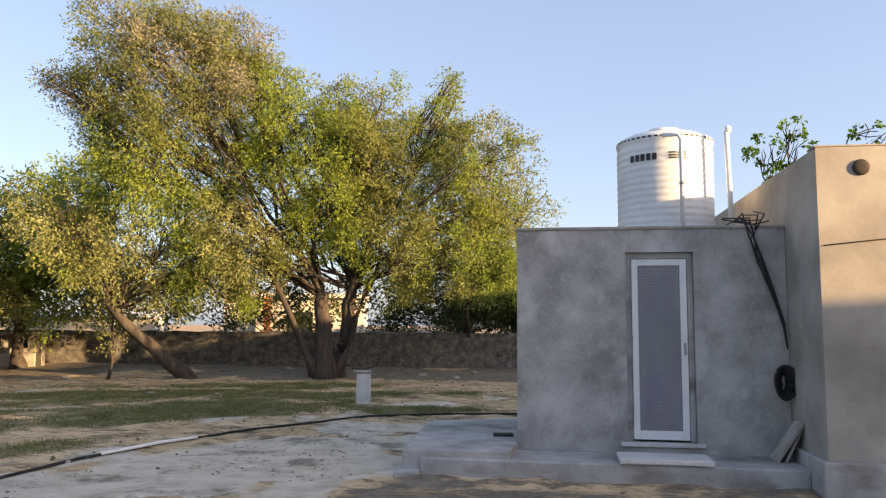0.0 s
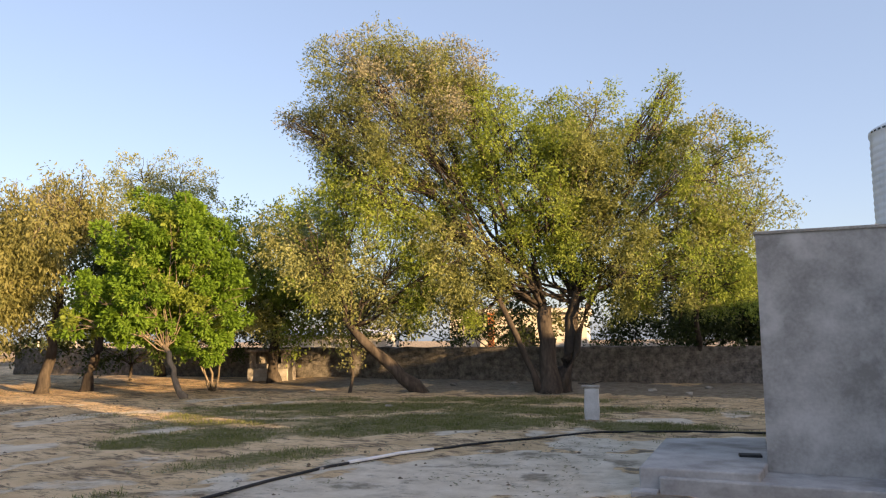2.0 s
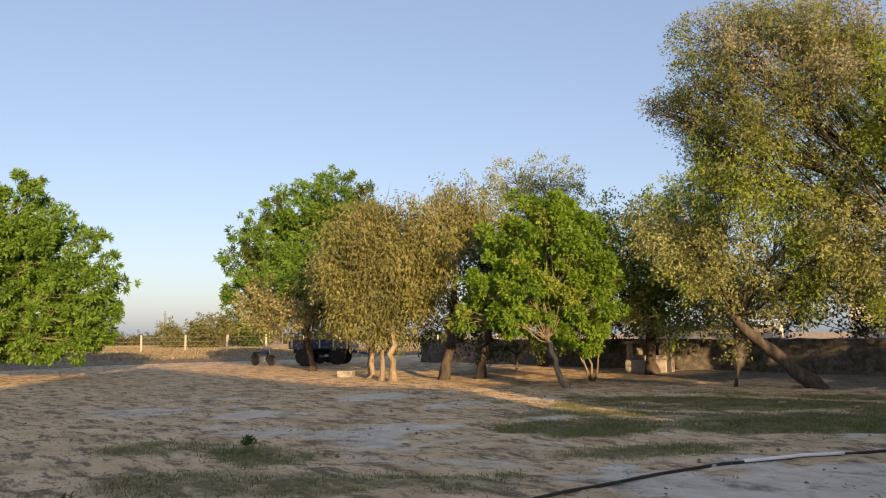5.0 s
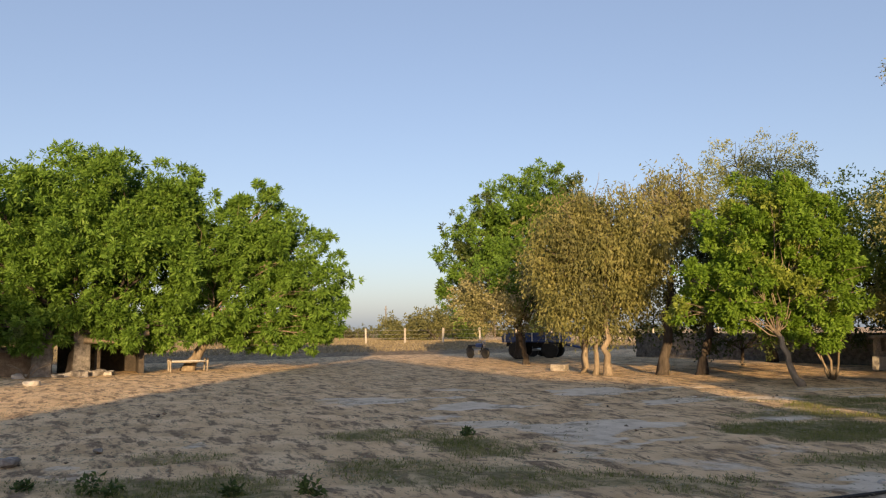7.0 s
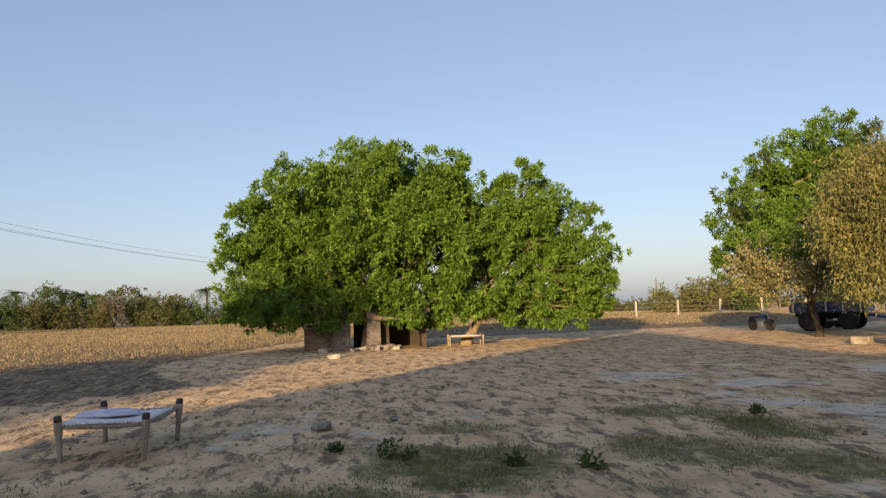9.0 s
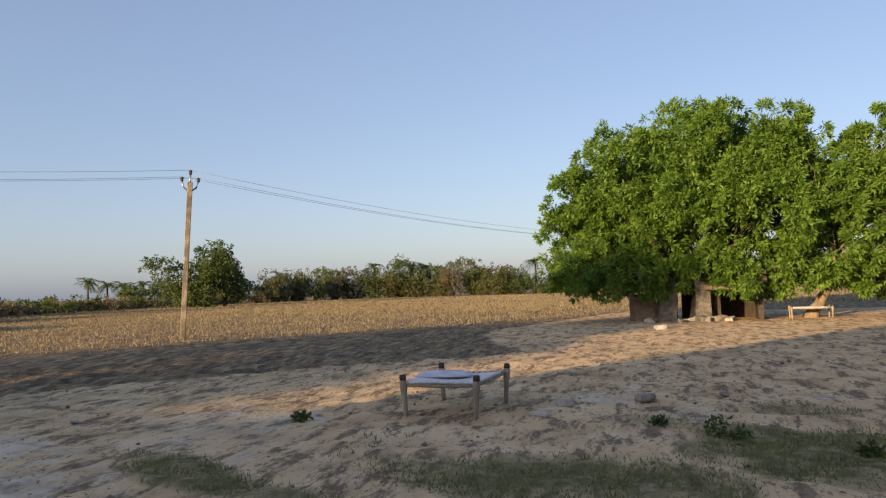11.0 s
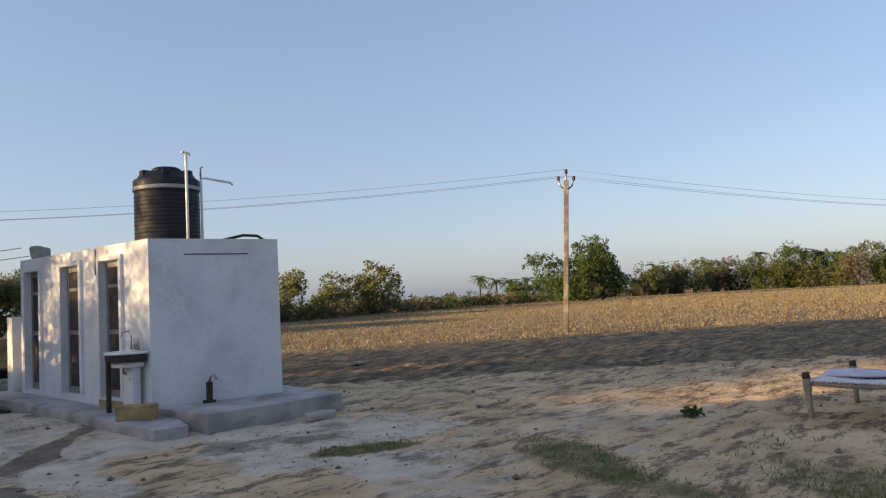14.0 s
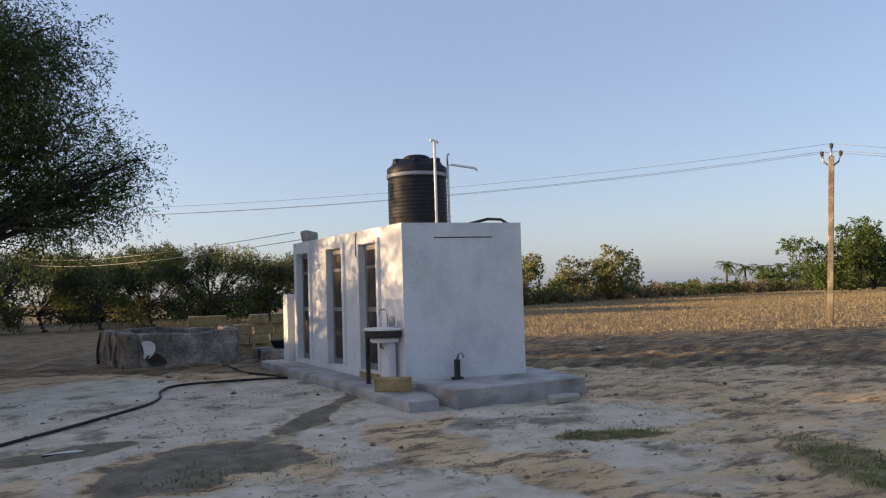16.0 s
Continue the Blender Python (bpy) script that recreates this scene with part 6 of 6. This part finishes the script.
part("fuel_tank", rough(box(-0.08, -0.13, 0.62, 0.36, 0.13, 0.84, 0.06), 0.01, 4), BLUE_PAINT, mc)
part("seat", box(-0.72, -0.13, 0.66, -0.08, 0.13, 0.76, 0.04), BLACK_RUBBER, mc)
part("fork", tube([(0.62, 0, 0.3), (0.45, 0, 0.8), (0.4, 0, 0.98)], 0.03, 8), METAL, mc)
part("handlebar", tube([(0.3, -0.34, 1.02), (0.4, -0.15, 0.98), (0.4, 0.15, 0.98), (0.3, 0.34, 1.02)], 0.018, 8), METAL, mc)
part("headlight", lathe([(0.03, -0.06), (0.09, 0.0), (0.095, 0.04), (0.06, 0.05)], 14), METAL, mc).matrix_local = pose(0.5, 0, 0.85, 0, 90, 0)
part("mudguard", tube([(-0.95, 0, 0.45), (-0.78, 0, 0.62), (-0.5, 0, 0.62)], [0.04, 0.06, 0.05], 8), BLACK_RUBBER, mc)
part("kickstand", tube([(-0.1, 0.1, 0.3), (-0.12, 0.3, 0.0)], 0.015, 6), METAL, mc)
seat_block = tagged(part("stone_block", rough(box(-0.3, -0.2, 0, 0.3, 0.2, 0.28, 0.03), 0.03, 4, 1), OLD_CONCRETE, None), "rough stone block lying under the trees", "block")
seat_block.matrix_world = pose(-23.6, 19.0, level(-23.6, 19.0) - 0.03, 0, 0, 30)

# masonry hearth by the rubble wall
hearth = thing("cattle_trough", (-14.3, 25.8, level(-14.3, 25.8)), 6, "square masonry trough with a hollow front", "trough")
part("body", combined([box(-0.75, -0.4, -0.1, 0.75, 0.4, 0.62), box(-0.75, -0.4, 0.62, -0.5, 0.4, 1.05), box(0.5, -0.4, 0.62, 0.75, 0.4, 1.05), box(-0.5, 0.2, 0.62, 0.5, 0.4, 1.05)]), OLD_CONCRETE, hearth)
part("cover_slab", rough(box(-0.85, -0.5, 1.055, 0.85, 0.48, 1.15, 0.02), 0.02, 3, 1), OLD_CONCRETE, hearth)
part("front_lip", rough(box(-0.78, -0.5, 0.0, 0.78, -0.405, 0.45, 0.02), 0.015, 3, 1), STONE_PALE, hearth)

# ---------------------------------------------------------------- fence and distance
posts = thing("field_fence", (0, 0, 0), 0, "wire fence on pale stone posts at the field edge", "fence")
FP = [(-96 + 1.45 * k, 12 + 4.7 * k) for k in range(-2, 17)]
post_mesh = bpy.data.meshes.new("post")
b_ = rough(box(-0.12, -0.1, -0.3, 0.12, 0.1, 1.9, 0.03), 0.03, 2)
b_.to_mesh(post_mesh)
b_.free()
post_mesh.materials.append(STONE_PALE)
for k, (x, y) in enumerate(FP):
    ob = new("post", post_mesh)
    ob.parent = posts
    ob.matrix_local = pose(x, y, 0, (k * 37 % 7 - 3) * 0.8, (k * 53 % 5 - 2) * 0.8, k * 20)
for z in (0.6, 1.1, 1.6):
    part("fence_wire", tube([(x, y, z + (0.04 if k % 2 else 0)) for k, (x, y) in enumerate(FP)], 0.012, 4), METAL, posts)


def scrub(name, x, y, r, h, leaf, seed, label, category="bush", group="scrub round the field", leaf_size=0.28, other=None, per=0.85):
    """A far bush or low tree: stems and a loose uneven crown."""
    rs = np.random.RandomState(seed)
    root = thing(name, (x, y, level(x, y) - 0.05), 0, label, category, group)
    masses = []
    for k in range(5):
        a = rs.uniform(0, 6.28)
        q = rs.uniform(0.2, 0.75) * r
        br = rs.uniform(0.36, 0.6) * min(r, h * 0.9)
        masses.append((q * math.cos(a), q * math.sin(a), max(br * 0.75, rs.uniform(0.35, 0.95) * h - br * 0.6), br))
    stems = [tube_data(curve_points((rs.uniform(-.2, .2), rs.uniform(-.2, .2), 0), m[:3], 0.05, rs, 5, 0.1), [0.13, 0.1, 0.08, 0.05, 0.03], 5) for m in masses]
    part("stem", mesh_of("stem", *merged(stems)), BARK, root)
    B, T, S, C = foliage(masses, rs, per, leaf_size, leaf_size * 0.36, 0.25, (15, 0.2 + 0.06 * r), 0.3)
    part("crown", cards("crown", B, T, S, leaf), leaf, root)["kind"] = "stuff"
    return root


rs = np.random.RandomState(31)
LINE = [(8, -66), (-14, -64), (-30, -60), (-43, -57), (-60, -66), (-80, -70), (-103, -70), (-126, -66), (-148, -57), (-153, -36), (-154, -16), (-158, 4), (-168, 30), (-160, 62), (-140, 96), (-108, 128)]
seed = 400
for i in range(len(LINE) - 1):
    a, b = np.array(LINE[i], float), np.array(LINE[i + 1], float)
    L = np.linalg.norm(b - a)
    n = int(L / (1.7 if 2 < i < 7 else 2.1)) + 1
    tall = (1.0 if i < 7 else 2.3 if i < 10 else 1.15)
    for k in range(n):
        seed += 1
        p = a + (b - a) * (k + rs.uniform(-0.3, 0.3)) / n + rs.normal(0, 1.6, 2)
        h = rs.uniform(1.7, 3.0) * tall
        brown = rs.rand() < (0.34 if i < 7 else 0.10)
        if i < 3:
            brown, h = False, h * 1.2
        elif i < 7:
            h = h * 0.72
        leaf = LEAF_SHADE if i < 3 else LEAF_SCRUB_BROWN if brown else (LEAF_SCRUB if rs.rand() < 0.6 else LEAF_DARK)
        scrub("scrub_bush", p[0], p[1], rs.uniform(2.2, 3.8) * (1.25 if tall > 2 else 1), h, leaf, seed,
              "dry brown thorny scrub at the field edge" if brown else "green thorny scrub at the field edge")
# a second, higher row behind
for x, y, r, h, leaf in [(-98, -57.5, 5.4, 8.6, LEAF_DARK), (-95, -60.5, 4.6, 7.4, LEAF_DARK), (-101.5, -57.0, 4.2, 6.6, LEAF_DARK), (-61, -64, 4.6, 6.0, LEAF_OLIVE), (-57.5, -65.5, 3.4, 5.0, LEAF_OLIVE), (-44, -60, 2.6, 5.6, LEAF_SCRUB_BROWN),
                         (-50, -66, 2.6, 5.4, LEAF_OLIVE), (-128, -84, 5.0, 5.4, LEAF_DARK), (-136, -80, 5.5, 5.2, LEAF_OLIVE), (-118, -84, 4.0, 4.6, LEAF_DARK), (-152, -60, 5.0, 6.2, LEAF_SCRUB), (-157, -48, 5.5, 8.0, LEAF_DARK),
                         (-158, -40, 5.2, 8.4, LEAF_DARK), (-160, -30, 5.6, 8.2, LEAF_SCRUB), (-158, -22, 5.0, 7.8, LEAF_SCRUB), (-162, -12, 5.2, 8.6, LEAF_DARK), (-160, -2, 5.0, 7.6, LEAF_SCRUB),
                         (-118, 92, 6.0, 6.4, LEAF_DARK), (-128, 80, 5.0, 5.0, LEAF_OLIVE), (-108, 66, 4.6, 5.2, LEAF_DARK), (-104, 60, 4.4, 5.0, LEAF_OLIVE), (-112, 58, 4.8, 4.6, LEAF_OLIVE)]:
    seed += 1
    scrub("field_tree", x, y, r, h, leaf, seed, "round leafy tree beyond the field", "tree", "trees round the field", 0.34, per=1.2)
# flat-topped thorn trees beyond the cistern
for x, y, r, h in [(-1, -62, 3.4, 5.4), (-8, -64, 3.8, 5.0), (-15, -62, 4.4, 5.4), (-25, -60, 3.8, 4.8), (5, -60, 4.0, 6.0), (-31, -61, 3.4, 4.8),
                   (-16.4, -48, 2.6, 3.7), (-12.6, -47, 3.1, 4.4), (-9.2, -48.5, 2.6, 4.2), (-6.2, -47, 2.2, 3.7), (-3.4, -48, 2.4, 4.0), (-0.6, -47, 2.3, 3.8), (2.2, -48, 2.4, 4.2)]:
    seed += 1
    rs2 = np.random.RandomState(seed)
    bl = [(x + rs2.uniform(-r, r), y + rs2.uniform(-r * .5, r * .5), h * (0.9 - 0.3 * rs2.rand() ** 2), r * rs2.uniform(0.22, 0.34)) for _ in range(11)]
    bl += [(x + rs2.uniform(-r, r), y + rs2.uniform(-r * .4, r * .4), h * rs2.uniform(0.16, 0.5), r * rs2.uniform(0.14, 0.24)) for _ in range(4)]
    tree("thorn_tree", (x, y), (x + 0.4, y, 1.0), bl, LEAF_SHADE, "dark spreading thorn tree beyond the yard", seed, 0.16, 2.4, 0.2, 0.03, 0.1, (11, 0.25), back=True, twig=0.8,
         group="thorn trees", limb_r=0.4, reach=0.8, squash=0.6, extra=(LEAF_OLIVE, 0.45))


def palm(x, y, z, seed):
    rs = np.random.RandomState(seed)
    root = thing("palm_tree", (x, y, 0), 0, "tall palm tree with a rounded feathery head", "palm tree", "palms beyond the field")
    part("trunk", tube([(0, 0, -0.2), (0.15, 0.1, z * 0.5), (0, 0, z)], [0.28, 0.2, 0.17], 8), BARK, root)
    for k in range(22):
        a, up = rs.uniform(0, 6.28), rs.uniform(-0.5, 1.2)
        L = rs.uniform(2.0, 2.8)
        sp = [np.array([math.cos(a) * L * t * math.cos(up * (1 - t * 0.4)), math.sin(a) * L * t * math.cos(up * (1 - t * 0.4)), z + L * math.sin(up) * t - 1.5 * t * t]) for t in np.linspace(0, 1, 8)]
        B, T, S = [], [], []
        for i in range(1, 8):
            d = unit(sp[i] - sp[i - 1])
            w = unit(np.cross(d, [0, 0, 1]) + 1e-6)
            for sgn in (-1, 1):
                for j in (0, 0.5):
                    q = sp[i - 1] + (sp[i] - sp[i - 1]) * j
                    B.append(q)
                    T.append(q + w * sgn * 0.62 + d * 0.35 - np.array([0, 0, 0.22]))
                    S.append(d * 0.07)
        part("frond", cards("frond", np.array(B), np.array(T), np.array(S), LEAF_DARK), LEAF_DARK, root)


for i, (x, y, z) in enumerate([(-129.6, -102.6, 5.9), (-131.7, -99.8, 5.2), (-133.5, -97.4, 4.9), (-135.6, -94.5, 5.0), (-138.7, -90.0, 4.6), (-149.2, -71.2, 6.3), (-156.8, -52.7, 7.6), (-158.4, -47.6, 7.9), (-159.2, -44.8, 7.7), (-159.8, -42.6, 7.4), (-164.4, -18.8, 7.6)]):
    palm(x, y, z - 0.7, 900 + i)
for x, y in ((-128, 74), (-120, 82), (-134, 66), (-104, 84)):
    fp = thing("electric_pole", (x, y, 0), 0, "thin distant electricity pole", "electricity pole", "distant poles")
    part("post", tube([(0, 0, -0.2), (0, 0, 6.4)], 0.11, 8), POLE_CEMENT, fp)
    part("cross_arm", box(-0.6, -0.05, 5.7, 0.6, 0.05, 5.82), METAL, fp)

# ---------------------------------------------------------------- weeds, stones and scraps on the yard


def weed(x, y, h, seed):
    rs = np.random.RandomState(seed)
    w = thing("weed", (x, y, level(x, y) - 0.01), 0, "small leafy green weed growing in the dry yard", "weed", "weeds in the yard")
    masses = [(rs.uniform(-h, h) * 0.7, rs.uniform(-h, h) * 0.7, h * rs.uniform(0.3, 0.8), h * 0.42) for _ in range(4)]
    part("stem", mesh_of("stem", *merged([tube_data([(0, 0, 0), m[:3]], [0.008, 0.004], 5) for m in masses])), GRASS, w)
    B, T, S, C = foliage(masses, rs, 90, 0.08, 0.016, 0.4, (6, 0.02), 0.3, style="rosette")
    part("leaves", cards("leaves", B, T, S, LEAF_DARK), LEAF_DARK, w)["kind"] = "stuff"


for i, (x, y, h) in enumerate([(-9.35, -3.88, 0.12), (-8.72, 1.06, 0.28), (-9.3, 0.4, 0.12), (-7.6, 2.88, 0.22), (-10.3, 6.4, 0.16), (-8.0, 2.2, 0.12)]):
    weed(x, y, h * 0.7, 60 + i)
rs = np.random.RandomState(77)
SPOTS = [(-11.2, 0.29, 0.16), (-10.7, -0.75, 0.13), (-27.4, 1.2, 0.25), (-11.9, 1.4, 0.07), (-8.9, -6.8, 0.06), (-6.6, 17.5, 0.09), (-2.4, 23.0, 0.12), (-0.6, 23.2, 0.12), (0.4, 22.6, 0.1), (-6.9, 24.4, 0.13), (-5.0, 25.0, 0.14), (-8.0, 23.8, 0.12),
         (-12.6, -13.5, 0.12), (-13.2, -14.0, 0.1), (-4.9, 8.0, 0.05), (-4.3, 8.9, 0.06), (-10.8, 22.0, 0.1), (1.0, 24.0, 0.12), (-3.0, -13.9, 0.06), (-3.3, -14.6, 0.09)]
for i, (x, y, s) in enumerate(SPOTS):
    bm = bmesh.new()
    bmesh.ops.create_icosphere(bm, subdivisions=2, radius=s, matrix=Matrix.Diagonal((1.2, 0.9, 0.55, 1)))
    rough(bm, s * 0.4, 1.6 / s * 0.5)
    ob = tagged(part("stone", bm, STONE_PALE if i % 3 else OLD_CONCRETE, None, smooth=False), "small rough stone lying on the earth", "stone", "loose stones")
    ob.matrix_world = pose(x, y, level(x, y) + s * 0.2, 0, 0, 50 * i)

# clods and dry leaf litter
n = 2600
x, y = rs.uniform(-24, 2, n), rs.uniform(-14, 22, n)
d = np.hypot(x, y)
keep = (d > 2.6) & (fbm(x * 0.8 + 3, y * 0.8, 3) > 0.46) & ~((x > -0.6) & (y > 8) & (y < 13)) & ~((x < -4.9) & (x > -8.4) & (y < -8.5) & (y > -15))
x, y = x[keep], y[keep]
k = len(x)
size = rs.uniform(0.01, 0.032, k) * (0.6 + rs.rand(k))
octa = np.array([(1, 0, 0), (0, 1, 0), (-1, 0, 0), (0, -1, 0), (0, 0, 1), (0, 0, -1)], float)
of = np.array([(0, 1, 4), (1, 2, 4), (2, 3, 4), (3, 0, 4), (1, 0, 5), (2, 1, 5), (3, 2, 5), (0, 3, 5)])
jit = rs.uniform(0.55, 1.3, (k, 6, 1))
vv = octa[None] * jit * size[:, None, None] * np.array([1.2, 1.0, 0.6]) + np.stack([x, y, lie(x, y) + size * 0.15], -1)[:, None, :]
ff = (of[None] + (np.arange(k) * 6)[:, None, None]).reshape(-1, 3)
me = mesh_of("clods", vv.reshape(-1, 3).tolist(), ff.tolist(), DIRT_PILE)
tagged(new("clods", me), "scattered dark clods and crumbs of dry soil", "clods", kind="stuff")
n = 60000
x, y = rs.uniform(-26, 2, n), rs.uniform(-12, 25, n)
keep = (fbm(x * 0.9 + 13, y * 0.5 + 4, 4) > 0.52) & (np.hypot(x, y) > 2.0) & ~((x > -0.6) & (y > 7.6) & (y < 13)) & ~((x < -4.9) & (x > -8.4) & (y < -8.3) & (y > -15))
x, y = x[keep], y[keep]
base = np.stack([x, y, lie(x, y) + rs.uniform(0.004, 0.03, len(x))], -1)
a = rs.uniform(0, 6.28, len(x))
tip = base + np.stack([np.cos(a), np.sin(a), rs.uniform(-0.1, 0.35, len(x))], -1) * rs.uniform(0.03, 0.09, len(x))[:, None]
side = np.stack([-np.sin(a), np.cos(a), rs.uniform(-0.4, 0.4, len(x))], -1) * 0.012
tagged(new("leaf_litter", cards("leaf_litter", base, tip, side, LEAF_DRY)), "dry brown fallen leaves strewn over the yard", "leaf litter", kind="stuff")
